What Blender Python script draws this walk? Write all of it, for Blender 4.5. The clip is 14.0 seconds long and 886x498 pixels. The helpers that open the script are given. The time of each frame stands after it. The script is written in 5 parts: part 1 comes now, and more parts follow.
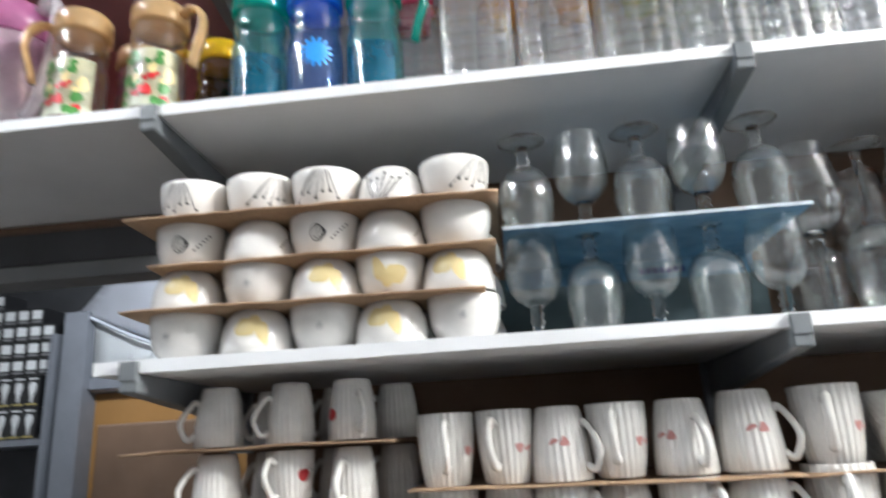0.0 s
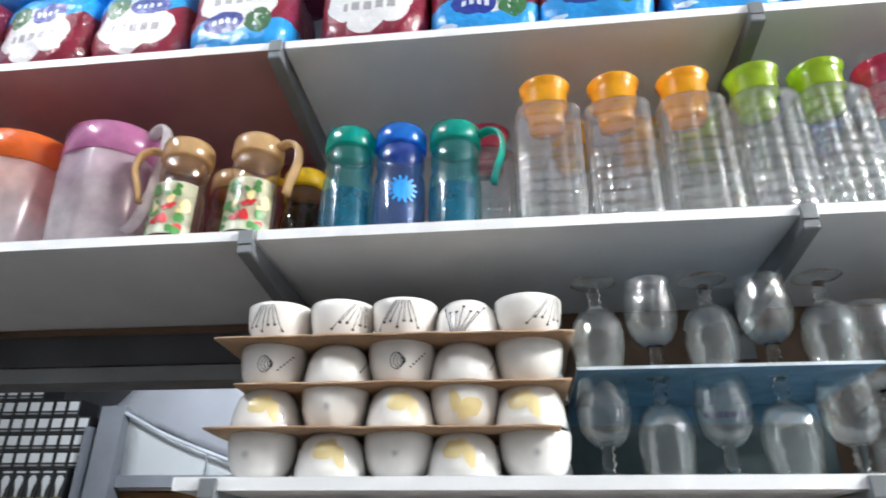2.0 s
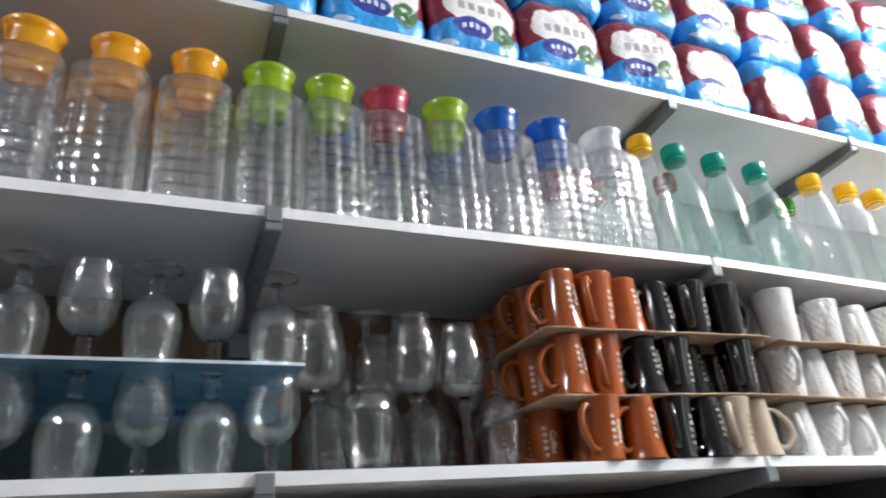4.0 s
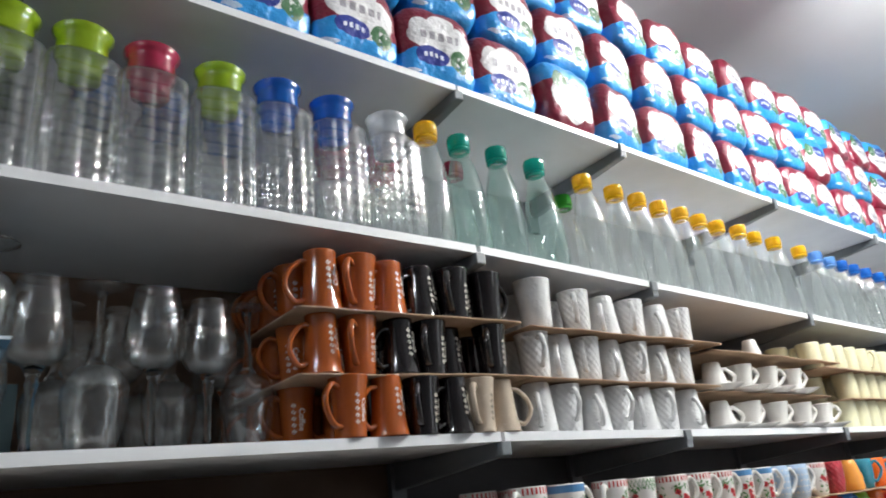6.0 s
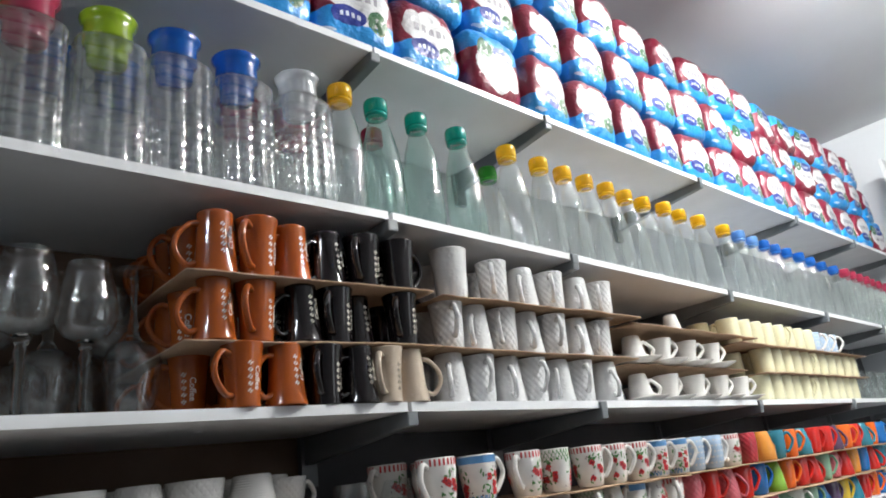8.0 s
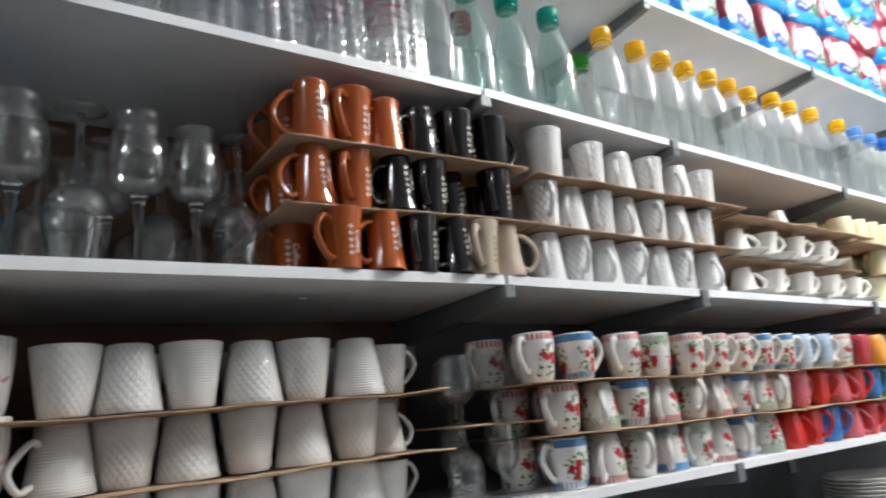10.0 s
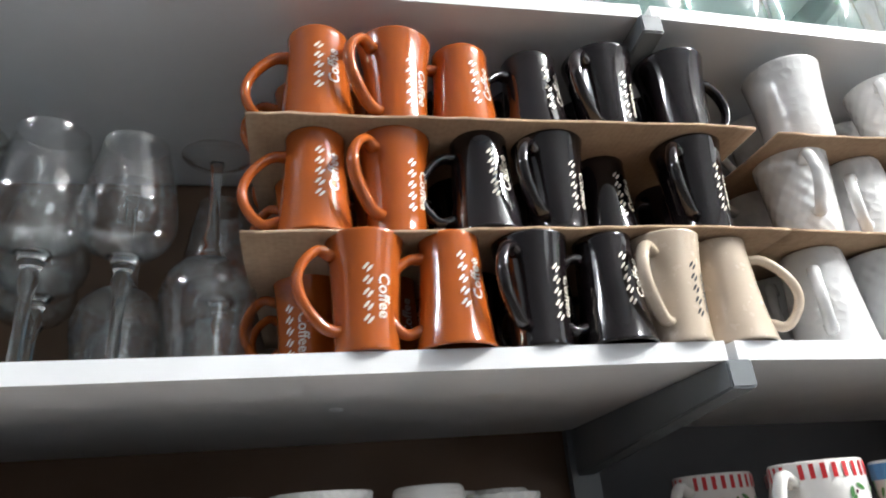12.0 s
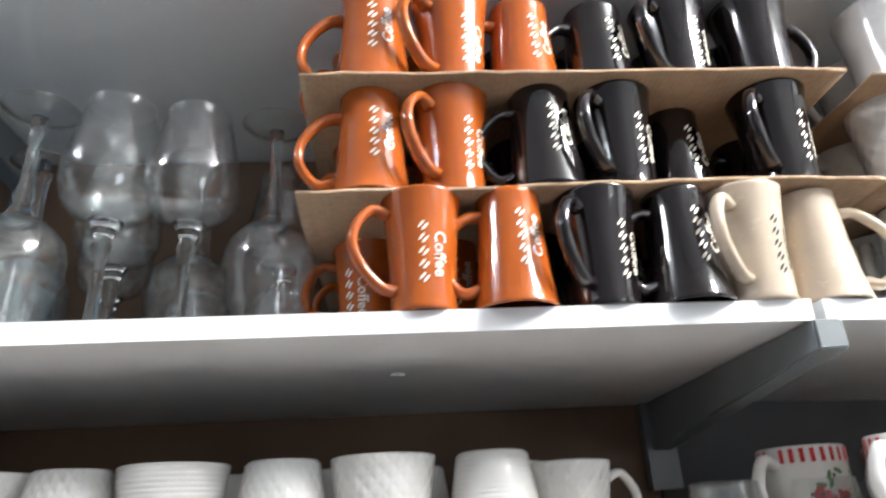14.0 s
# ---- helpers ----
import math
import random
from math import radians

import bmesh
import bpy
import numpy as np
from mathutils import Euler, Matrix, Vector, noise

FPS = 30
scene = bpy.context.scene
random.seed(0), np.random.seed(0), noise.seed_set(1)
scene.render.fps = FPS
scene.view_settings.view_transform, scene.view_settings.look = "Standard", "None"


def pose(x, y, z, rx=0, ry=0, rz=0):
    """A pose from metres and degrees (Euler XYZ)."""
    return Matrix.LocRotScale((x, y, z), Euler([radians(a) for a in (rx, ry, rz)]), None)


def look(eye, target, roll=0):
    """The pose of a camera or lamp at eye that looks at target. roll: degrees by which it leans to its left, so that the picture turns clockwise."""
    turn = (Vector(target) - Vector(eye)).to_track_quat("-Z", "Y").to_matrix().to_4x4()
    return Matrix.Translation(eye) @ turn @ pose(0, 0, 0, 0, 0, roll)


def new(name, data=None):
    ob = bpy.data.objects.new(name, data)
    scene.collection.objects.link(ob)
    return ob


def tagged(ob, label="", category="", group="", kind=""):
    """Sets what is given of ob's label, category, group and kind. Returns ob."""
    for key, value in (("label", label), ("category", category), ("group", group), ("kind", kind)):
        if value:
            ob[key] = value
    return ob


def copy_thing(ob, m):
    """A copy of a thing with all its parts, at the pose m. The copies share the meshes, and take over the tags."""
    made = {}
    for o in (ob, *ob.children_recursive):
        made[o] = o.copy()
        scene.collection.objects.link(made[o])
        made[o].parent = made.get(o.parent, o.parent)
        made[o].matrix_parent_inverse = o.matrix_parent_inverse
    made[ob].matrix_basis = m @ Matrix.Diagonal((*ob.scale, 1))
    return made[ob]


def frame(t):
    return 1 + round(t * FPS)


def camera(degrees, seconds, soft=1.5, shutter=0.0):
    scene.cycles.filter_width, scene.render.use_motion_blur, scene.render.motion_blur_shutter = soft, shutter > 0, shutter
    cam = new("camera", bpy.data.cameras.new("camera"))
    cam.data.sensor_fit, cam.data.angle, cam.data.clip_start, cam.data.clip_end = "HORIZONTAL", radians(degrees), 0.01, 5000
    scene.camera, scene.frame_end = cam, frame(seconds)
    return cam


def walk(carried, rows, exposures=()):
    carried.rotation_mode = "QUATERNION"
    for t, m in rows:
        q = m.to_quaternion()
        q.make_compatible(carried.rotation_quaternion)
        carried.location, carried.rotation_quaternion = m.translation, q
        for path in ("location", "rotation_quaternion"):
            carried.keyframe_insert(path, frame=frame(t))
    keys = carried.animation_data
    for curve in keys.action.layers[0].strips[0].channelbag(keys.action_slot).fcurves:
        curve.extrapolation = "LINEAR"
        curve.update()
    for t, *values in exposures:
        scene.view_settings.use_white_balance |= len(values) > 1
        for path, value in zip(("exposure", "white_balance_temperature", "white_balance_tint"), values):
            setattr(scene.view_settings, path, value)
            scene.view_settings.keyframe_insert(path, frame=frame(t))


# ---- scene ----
cam = camera(67.6, 14.0, soft=1.8, shutter=0.4)
PATH = [
    (0, (-1.24, -0.865, 1.445), (-1.406, 1.046, 2.01), -3.4),
    (0.5, (-1.245, -0.923, 1.454), (-1.632, 0.905, 2.167), -1.9),
    (1, (-1.269, -0.935, 1.475), (-1.677, 0.883, 2.203), -1.3),
    (1.5, (-1.326, -0.955, 1.479), (-1.633, 0.837, 2.312), -0.7),
    (2, (-1.311, -0.933, 1.468), (-1.531, 0.856, 2.334), 0.6),
    (2.5, (-1.234, -0.921, 1.478), (-1.254, 0.887, 2.333), -1.2),
    (3, (-1.137, -0.928, 1.482), (-0.893, 0.858, 2.346), -2.9),
    (3.5, (-1.06, -0.91, 1.466), (-0.533, 0.816, 2.328), -4.1),
    (6, (-0.885, -0.997, 1.468), (0.276, 0.47, 2.173), -6.5),
    (6.5, (-0.849, -1.007, 1.456), (0.386, 0.411, 2.137), -7.0),
    (7, (-0.811, -1.006, 1.449), (0.458, 0.384, 2.124), -7.3),
    (9.5, (-0.788, -0.982, 1.373), (0.483, 0.474, 1.888), -6.6),
    (10, (-0.79, -0.938, 1.333), (0.316, 0.654, 1.824), -6.0),
    (10.5, (-0.764, -0.84, 1.355), (0.194, 0.839, 1.87), -5.5),
    (11, (-0.673, -0.676, 1.395), (0.24, 0.993, 2.011), -5.7),
    (11.5, (-0.531, -0.565, 1.415), (0.166, 1.172, 2.119), -6.8),
    (12, (-0.365, -0.522, 1.44), (0.014, 1.276, 2.228), -4.8),
    (12.5, (-0.298, -0.495, 1.453), (0.002, 1.291, 2.3), -4.2),
    (13, (-0.284, -0.477, 1.447), (-0.044, 1.287, 2.359), -3.0),
    (13.5, (-0.293, -0.476, 1.433), (-0.105, 1.301, 2.331), -2.0),
    (14, (-0.347, -0.498, 1.423), (-0.196, 1.343, 2.191), -3.1),
]
walk(cam, [(t, look(eye, target, roll)) for t, eye, target, roll in PATH], ((0.0, 0.95), (2.5, 0.85), (3.0, 0.65), (3.5, 0.45), (3.7, 0.35), (5.8, -0.25), (7.2, -0.35), (9.3, -0.25), (10.0, -0.2), (11.0, 0.25), (12.0, 0.55), (13.0, 0.6), (13.5, 0.8), (14.0, 1.1)))

# ---- light: tube lamps under the shop's ceiling, and an added fill lamp in the back room ----
world = bpy.data.worlds.new("world")
scene.world = world
world.use_nodes = True
world.node_tree.nodes["Background"].inputs[0].default_value = (0.75, 0.85, 1.0, 1)
world.node_tree.nodes["Background"].inputs[1].default_value = 0.02
scene.cycles.transparent_max_bounces = 40

TUBE_RIGHT, TUBE_LEFT, DAYLIGHT = 960.0, 165.0, 2.2

# edge heights of the shelf boards' top faces, and the plan
Z_LOW, Z_COF, Z_BOT, Z_TOP = 1.179, 1.579, 1.969, 2.378
THICK, DEPTH = 0.018, 0.40
X_A, X_B, X_C, X_D, X_E, X_F = -1.752, -0.873, 0.0, 0.594, 1.442, 2.285
X_LEFT, X_RIGHT, CEIL = -3.3, 3.75, 3.36


def bent(x, y, z):
    """Past x = 0 the run of shelves bends back by 1.7 degrees and falls by one, the top shelf alone rises: plan numbers to world."""
    if x <= 0:
        return Vector((x, y, z))
    return Vector((x * (1 + 0.0306 * (x + 0.82)), y + 0.03 * x, z + (0.010 if z > 2.33 else -0.018) * x))



def area_lamp(name, at, target, sx, sy, watts, colour):
    d = bpy.data.lights.new(name, "AREA")
    d.shape, d.size, d.size_y, d.energy, d.color = "RECTANGLE", sx, sy, watts, colour
    ob = new(name, d)
    ob.matrix_world = look(at, target)
    return ob


# added lamp without a fixture, brightens the hung sheeting
area_lamp("sheet_fill_light", (-2.75, 1.55, 2.40), (-3.05, 2.3, 1.85), 0.4, 0.08, 9, (0.85, 0.93, 1.0))

# ---- materials ----


class Nodes:
    """A node tree with short calls for colours and sums."""

    def __init__(self, name):
        self.m = bpy.data.materials.new(name)
        self.m.use_nodes = True
        self.t = self.m.node_tree
        self.b = self.t.nodes["Principled BSDF"]
        self.out = self.t.nodes["Material Output"]

    def node(self, kind, **sets):
        n = self.t.nodes.new(kind)
        for k, v in sets.items():
            if k == "operation":
                n.operation = v
            elif k == "data_type":
                n.data_type = v
        return n

    def link(self, a, b):
        self.t.links.new(a, b)

    def put(self, socket, v):
        if isinstance(v, (int, float)):
            socket.default_value = v
        elif isinstance(v, tuple):
            socket.default_value = (*v, 1) if len(v) == 3 else v
        else:
            self.link(v, socket)

    def math(self, op, a, b=0.0, c=None):
        n = self.node("ShaderNodeMath", operation=op)
        self.put(n.inputs[0], a)
        self.put(n.inputs[1], b)
        if c is not None:
            self.put(n.inputs[2], c)
        return n.outputs[0]

    def mix(self, f, a, b):
        n = self.node("ShaderNodeMix", data_type="RGBA")
        self.put(n.inputs[0], f)
        self.put(n.inputs[6], a)
        self.put(n.inputs[7], b)
        return n.outputs[2]

    def coords(self, which="Object"):
        return self.node("ShaderNodeTexCoord").outputs[which]

    def xyz(self, vec):
        n = self.node("ShaderNodeSeparateXYZ")
        self.link(vec, n.inputs[0])
        return n.outputs

    def noise(self, scale, detail=3.0, rough=0.5, vec=None):
        n = self.node("ShaderNodeTexNoise")
        self.link(vec if vec is not None else self.coords(), n.inputs["Vector"])
        n.inputs["Scale"].default_value = scale
        n.inputs["Detail"].default_value = detail
        n.inputs["Roughness"].default_value = rough
        return n.outputs[0]

    def ramp(self, f, lo, hi, a=0.0, b=1.0):
        n = self.node("ShaderNodeMapRange")
        self.put(n.inputs[0], f)
        for i, v in enumerate((lo, hi, a, b)):
            n.inputs[i + 1].default_value = v
        return n.outputs[0]

    def bump(self, height, strength=0.2, dist=0.002):
        n = self.node("ShaderNodeBump")
        n.inputs["Strength"].default_value = strength
        n.inputs["Distance"].default_value = dist
        self.link(height, n.inputs["Height"])
        self.link(n.outputs[0], self.b.inputs["Normal"])

    def ellipse(self, x, z, cx, cz, rx, rz):
        a = self.math("DIVIDE", self.math("SUBTRACT", x, cx), rx)
        b = self.math("DIVIDE", self.math("SUBTRACT", z, cz), rz)
        return self.math("LESS_THAN", self.math("ADD", self.math("MULTIPLY", a, a), self.math("MULTIPLY", b, b)), 1.0)


def surface(name, colour, rough=0.5, vary=0.12, grain=60.0, bump=0.1, metal=0.0, coat=0.0, random_tint=0.0, stain=6.0, spec=0.5):
    """A plain surface with stains at one scale and grain at another."""
    n = Nodes(name)
    dark = tuple(c * (1 - vary) for c in colour)
    lite = tuple(min(1, c * (1 + vary * 0.6)) for c in colour)
    c = n.mix(n.ramp(n.noise(stain, 4), 0.35, 0.65), dark, lite)
    g = n.noise(grain, 3)
    c = n.mix(n.ramp(g, 0.3, 0.8, 0, vary * 0.8), c, tuple(x * 0.7 for x in colour))
    if random_tint:
        info = n.node("ShaderNodeObjectInfo")
        hsv = n.node("ShaderNodeHueSaturation")
        n.link(n.ramp(info.outputs["Random"], 0, 1, 1 - random_tint, 1 + random_tint), hsv.inputs["Value"])
        n.link(c, hsv.inputs["Color"])
        c = hsv.outputs[0]
    n.link(c, n.b.inputs["Base Color"])
    n.link(n.ramp(n.noise(stain * 3, 3), 0.3, 0.7, rough * 0.8, min(1, rough * 1.2)), n.b.inputs["Roughness"])
    n.b.inputs["Metallic"].default_value = metal
    n.b.inputs["Coat Weight"].default_value = coat
    n.b.inputs["Coat Roughness"].default_value = 0.05
    n.b.inputs["Specular IOR Level"].default_value = spec
    if bump:
        n.bump(g, bump, 0.001)
    return n.m


def glaze(name, colour, rough=0.12, relief="", vary=0.05, tint=0.04):
    """Glazed ceramic; relief: lattice, ribs or hobnail pressed into the clay."""
    n = Nodes(name)
    info = n.node("ShaderNodeObjectInfo")
    c = n.mix(n.ramp(n.noise(35, 4), 0.35, 0.7), colour, tuple(x * (1 - vary * 2) for x in colour))
    hsv = n.node("ShaderNodeHueSaturation")
    n.link(n.ramp(info.outputs["Random"], 0, 1, 1 - tint, 1 + tint), hsv.inputs["Value"])
    n.link(c, hsv.inputs["Color"])
    n.link(hsv.outputs[0], n.b.inputs["Base Color"])
    n.link(n.ramp(n.noise(90, 2), 0.3, 0.7, rough * 0.7, rough * 1.5), n.b.inputs["Roughness"])
    n.b.inputs["Coat Weight"].default_value = 0.3
    n.b.inputs["Coat Roughness"].default_value = 0.04
    x, y, z = n.xyz(n.coords())
    ang = n.math("ARCTAN2", y, x)
    if relief == "lattice":
        u = n.math("MULTIPLY", ang, 11.0)
        v = n.math("MULTIPLY", z, 210.0)
        p = n.math("ABSOLUTE", n.math("SINE", n.math("ADD", u, v)))
        q = n.math("ABSOLUTE", n.math("SINE", n.math("SUBTRACT", u, v)))
        n.bump(n.math("MULTIPLY", p, q), 0.30, 0.003)
    elif relief == "ribs":
        n.bump(n.math("SINE", n.math("ADD", n.math("MULTIPLY", ang, 26.0), n.math("MULTIPLY", z, 25.0))), 0.35, 0.0025)
    elif relief == "rings":
        rings = n.math("MULTIPLY", n.math("SINE", n.math("MULTIPLY", z, 1500.0)), n.ramp(n.noise(22, 2), 0.40, 0.55))
        n.bump(n.math("MULTIPLY_ADD", n.math("SINE", n.math("MULTIPLY", ang, 60.0)), n.math("MULTIPLY", rings, 0.6), rings), 0.30, 0.0012)
    elif relief == "hobnail":
        p = n.math("SINE", n.math("MULTIPLY", ang, 14.0))
        q = n.math("SINE", n.math("MULTIPLY", z, 330.0))
        n.bump(n.math("MULTIPLY", n.math("MULTIPLY", p, q), n.ramp(n.noise(20, 2), 0.35, 0.6, 0.3, 1.0)), 0.45, 0.0025)
    elif relief == "dimple":
        v = n.node("ShaderNodeTexVoronoi")
        n.link(n.coords(), v.inputs["Vector"])
        v.inputs["Scale"].default_value = 95.0
        n.bump(n.math("MULTIPLY", n.ramp(v.outputs["Distance"], 0.0, 0.6), n.ramp(n.noise(16, 2), 0.42, 0.6)), 0.40, 0.003)
    else:
        n.bump(n.noise(14, 2), 0.06, 0.004)
    return n.m


def clear(name, tint, gloss_rough=0.03, edge=2.6, sheen=0.05, cloud=0.0, cloud_colour=(0.8, 0.8, 0.8), wavy=0.0, wave_scale=25.0, bend_light=0.0):
    """Thin clear glass or plastic: light goes through, the sheen grows towards the rim."""
    n = Nodes(name)
    tr = n.node("ShaderNodeBsdfTransparent")
    tr.inputs[0].default_value = (*tint, 1)
    gl = n.node("ShaderNodeBsdfGlossy")
    gl.inputs["Roughness"].default_value = gloss_rough
    fr = n.node("ShaderNodeLayerWeight")
    fr.inputs[0].default_value = 0.5
    fac = n.math("MULTIPLY_ADD", n.math("POWER", fr.outputs["Facing"], edge), 0.85 - sheen, sheen)
    mix = n.node("ShaderNodeMixShader")
    n.link(fac, mix.inputs[0])
    base = tr.outputs[0]
    if bend_light:
        rf = n.node("ShaderNodeBsdfRefraction")
        rf.inputs["Color"].default_value = (*tint, 1)
        rf.inputs["Roughness"].default_value = 0.05
        rf.inputs["IOR"].default_value = 1.12
        m3 = n.node("ShaderNodeMixShader")
        m3.inputs[0].default_value = bend_light
        n.link(base, m3.inputs[1])
        n.link(rf.outputs[0], m3.inputs[2])
        base = m3.outputs[0]
    if cloud:
        df = n.node("ShaderNodeBsdfDiffuse")
        df.inputs[0].default_value = (*cloud_colour, 1)
        tl = n.node("ShaderNodeBsdfTranslucent")
        tl.inputs[0].default_value = (*cloud_colour, 1)
        half = n.node("ShaderNodeMixShader")
        half.inputs[0].default_value = 0.5
        n.link(df.outputs[0], half.inputs[1])
        n.link(tl.outputs[0], half.inputs[2])
        m2 = n.node("ShaderNodeMixShader")
        n.link(n.ramp(n.noise(18, 3), 0.3, 0.7, cloud * 0.75, min(1, cloud * 1.25)), m2.inputs[0])
        n.link(base, m2.inputs[1])
        n.link(half.outputs[0], m2.inputs[2])
        base = m2.outputs[0]
    if wavy:
        bp = n.node("ShaderNodeBump")
        bp.inputs["Strength"].default_value = wavy
        bp.inputs["Distance"].default_value = 0.004
        n.link(n.noise(wave_scale, 2), bp.inputs["Height"])
        n.link(bp.outputs[0], gl.inputs["Normal"])
        n.link(bp.outputs[0], fr.inputs["Normal"])
    n.link(base, mix.inputs[1])
    n.link(gl.outputs[0], mix.inputs[2])
    n.link(mix.outputs[0], n.out.inputs[0])
    return n.m


def solid_glass(name, colour=(0.97, 0.99, 0.98), ripple=0.0, scale=70):
    n = Nodes(name)
    n.b.inputs["Base Color"].default_value = (*colour, 1)
    n.b.inputs["Transmission Weight"].default_value = 1.0
    n.link(n.ramp(n.noise(40, 2), 0.3, 0.7, 0.0, 0.04), n.b.inputs["Roughness"])
    n.b.inputs["IOR"].default_value = 1.45
    if ripple:
        n.bump(n.noise(scale, 2), ripple, 0.003)
    return n.m


def wrapper_material(name):
    """Printed film of a paper pack: maroon above, white cloud, blue wave below, dark oval, green leaf, no lettering."""
    n = Nodes(name)
    co = n.coords()
    x, y, z = n.xyz(co)
    w = n.math("MULTIPLY", n.math("SUBTRACT", n.noise(25, 2, vec=co), 0.5), 0.02)
    xw, zw = n.math("ADD", x, w), n.math("ADD", z, w)
    wave = n.math("MULTIPLY", n.math("SINE", n.math("MULTIPLY", x, 34.0)), 0.012)
    c = n.mix(n.math("GREATER_THAN", n.math("ADD", zw, wave), 0.080), (0.02, 0.30, 0.72), (0.20, 0.008, 0.030))
    cloud = n.ellipse(xw, zw, -0.010, 0.130, 0.074, 0.046)
    for cx, cz, rx, rz in ((-0.044, 0.156, 0.034, 0.032), (0.008, 0.172, 0.038, 0.030), (0.050, 0.130, 0.040, 0.046), (0.03, 0.095, 0.048, 0.036)):
        cloud = n.math("MAXIMUM", cloud, n.ellipse(xw, zw, cx, cz, rx, rz))
    c = n.mix(cloud, c, (0.74, 0.73, 0.74))
    # the wordmark as plain bars
    bars = n.math("GREATER_THAN", n.math("SINE", n.math("MULTIPLY", x, 260.0)), -0.45)
    band = n.math("MULTIPLY", n.math("COMPARE", z, 0.138, 0.011), n.math("COMPARE", x, 0.0, 0.055))
    c = n.mix(n.math("MULTIPLY", bars, band), c, (0.32, 0.30, 0.33))
    c = n.mix(n.ellipse(xw, zw, -0.022, 0.078, 0.046, 0.026), c, (0.018, 0.035, 0.26))
    mark = n.math("MULTIPLY", n.math("COMPARE", zw, 0.079, 0.006), n.math("COMPARE", x, -0.022, 0.03))
    c = n.mix(n.math("MULTIPLY", mark, n.math("GREATER_THAN", n.math("SINE", n.math("MULTIPLY", x, 420.0)), -0.2)), c, (0.75, 0.78, 0.85))
    leaf = n.math("MULTIPLY", n.ellipse(xw, zw, 0.052, 0.075, 0.027, 0.033), n.math("GREATER_THAN", n.noise(75, 3, vec=co), 0.40))
    c = n.mix(leaf, c, (0.035, 0.13, 0.045))
    tear = n.math("MULTIPLY", n.ellipse(xw, zw, -0.075, 0.03, 0.02, 0.006), 0.8)
    c = n.mix(tear, c, (0.75, 0.82, 0.9))
    n.link(c, n.b.inputs["Base Color"])
    n.b.inputs["Roughness"].default_value = 0.28
    n.b.inputs["Coat Weight"].default_value = 0.4
    n.b.inputs["Coat Roughness"].default_value = 0.12
    n.bump(n.math("ADD", n.noise(38, 4, 0.6, vec=co), n.math("MULTIPLY", n.noise(11, 3, 0.6, vec=co), 2.4)), 0.75, 0.008)
    return n.m


def cardboard_material(name):
    n = Nodes(name)
    co = n.coords()
    x, y, z = n.xyz(co)
    flute = n.math("SINE", n.math("MULTIPLY", x, 1100.0))
    c = n.mix(n.ramp(n.noise(9, 4), 0.3, 0.7), (0.30, 0.19, 0.115), (0.40, 0.27, 0.17))
    c = n.mix(n.ramp(n.noise(160, 2), 0.4, 0.8, 0, 0.4), c, (0.19, 0.115, 0.065))
    c = n.mix(n.ramp(flute, 0.2, 1.0, 0, 0.05), c, (0.2, 0.12, 0.07))
    n.link(c, n.b.inputs["Base Color"])
    n.b.inputs["Roughness"].default_value = 0.85
    n.bump(n.math("MULTIPLY_ADD", flute, 0.25, n.noise(120, 3)), 0.2, 0.001)
    return n.m


LAMINATE = surface("white_laminate", (0.72, 0.73, 0.75), 0.38, 0.05, 90, 0.03, spec=0.6)
EDGE = surface("white_edging", (0.80, 0.81, 0.83), 0.45, 0.05, 120, 0.05)
STEEL = surface("grey_painted_steel", (0.17, 0.185, 0.20), 0.42, 0.12, 140, 0.08)
CARD = cardboard_material("cardboard")
BROWN = surface("brown_board", (0.16, 0.095, 0.06), 0.7, 0.2, 40, 0.15, stain=3)
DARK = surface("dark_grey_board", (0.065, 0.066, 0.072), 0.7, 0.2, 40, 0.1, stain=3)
# laminate with the reddish bounce of the left bay put into its colour
BOUNCE_LAM = surface("red_bounce_laminate", (0.40, 0.215, 0.215), 0.38, 0.08, 90, 0.03, spec=0.6)
AISLE_PAINT = surface("grey_aisle_paint", (0.17, 0.175, 0.185), 0.8, 0.08, 45, 0.1, stain=1.2)
RED_BOARD = surface("red_brown_board", (0.33, 0.085, 0.075), 0.6, 0.15, 40, 0.1, stain=3)
PAINT = surface("pale_grey_wall_paint", (0.62, 0.64, 0.67), 0.8, 0.06, 45, 0.12, stain=1.2)
CEIL_PAINT = surface("white_ceiling_paint", (0.72, 0.73, 0.75), 0.85, 0.05, 50, 0.1, stain=1.0)
TILE = surface("beige_floor_tile", (0.15, 0.135, 0.125), 0.3, 0.12, 30, 0.03, stain=4)
GROUT = surface("grey_grout", (0.11, 0.105, 0.10), 0.9, 0.2, 60, 0.1)
WHITE_G = glaze("white_glaze", (0.80, 0.78, 0.75))
WHITE_LAT = glaze("white_lattice_glaze", (0.80, 0.79, 0.77), relief="lattice")
WHITE_RIB = glaze("white_ribbed_glaze", (0.78, 0.76, 0.73), relief="ribs")
WHITE_RING = glaze("white_ringed_glaze", (0.80, 0.79, 0.77), relief="rings")
WHITE_DIMPLE = glaze("white_dimpled_glaze", (0.78, 0.78, 0.78), relief="dimple")
WHITE_HOB = glaze("white_hobnail_glaze", (0.78, 0.78, 0.78), relief="hobnail")
ORANGE_G = glaze("burnt_orange_glaze", (0.37, 0.082, 0.012), 0.10, tint=0.08)
BLACK_G = glaze("black_brown_glaze", (0.010, 0.007, 0.008), 0.09)
BEIGE_G = glaze("beige_glaze", (0.56, 0.46, 0.36), 0.2)
CREAM_G = glaze("cream_yellow_glaze", (0.78, 0.74, 0.50), 0.2)
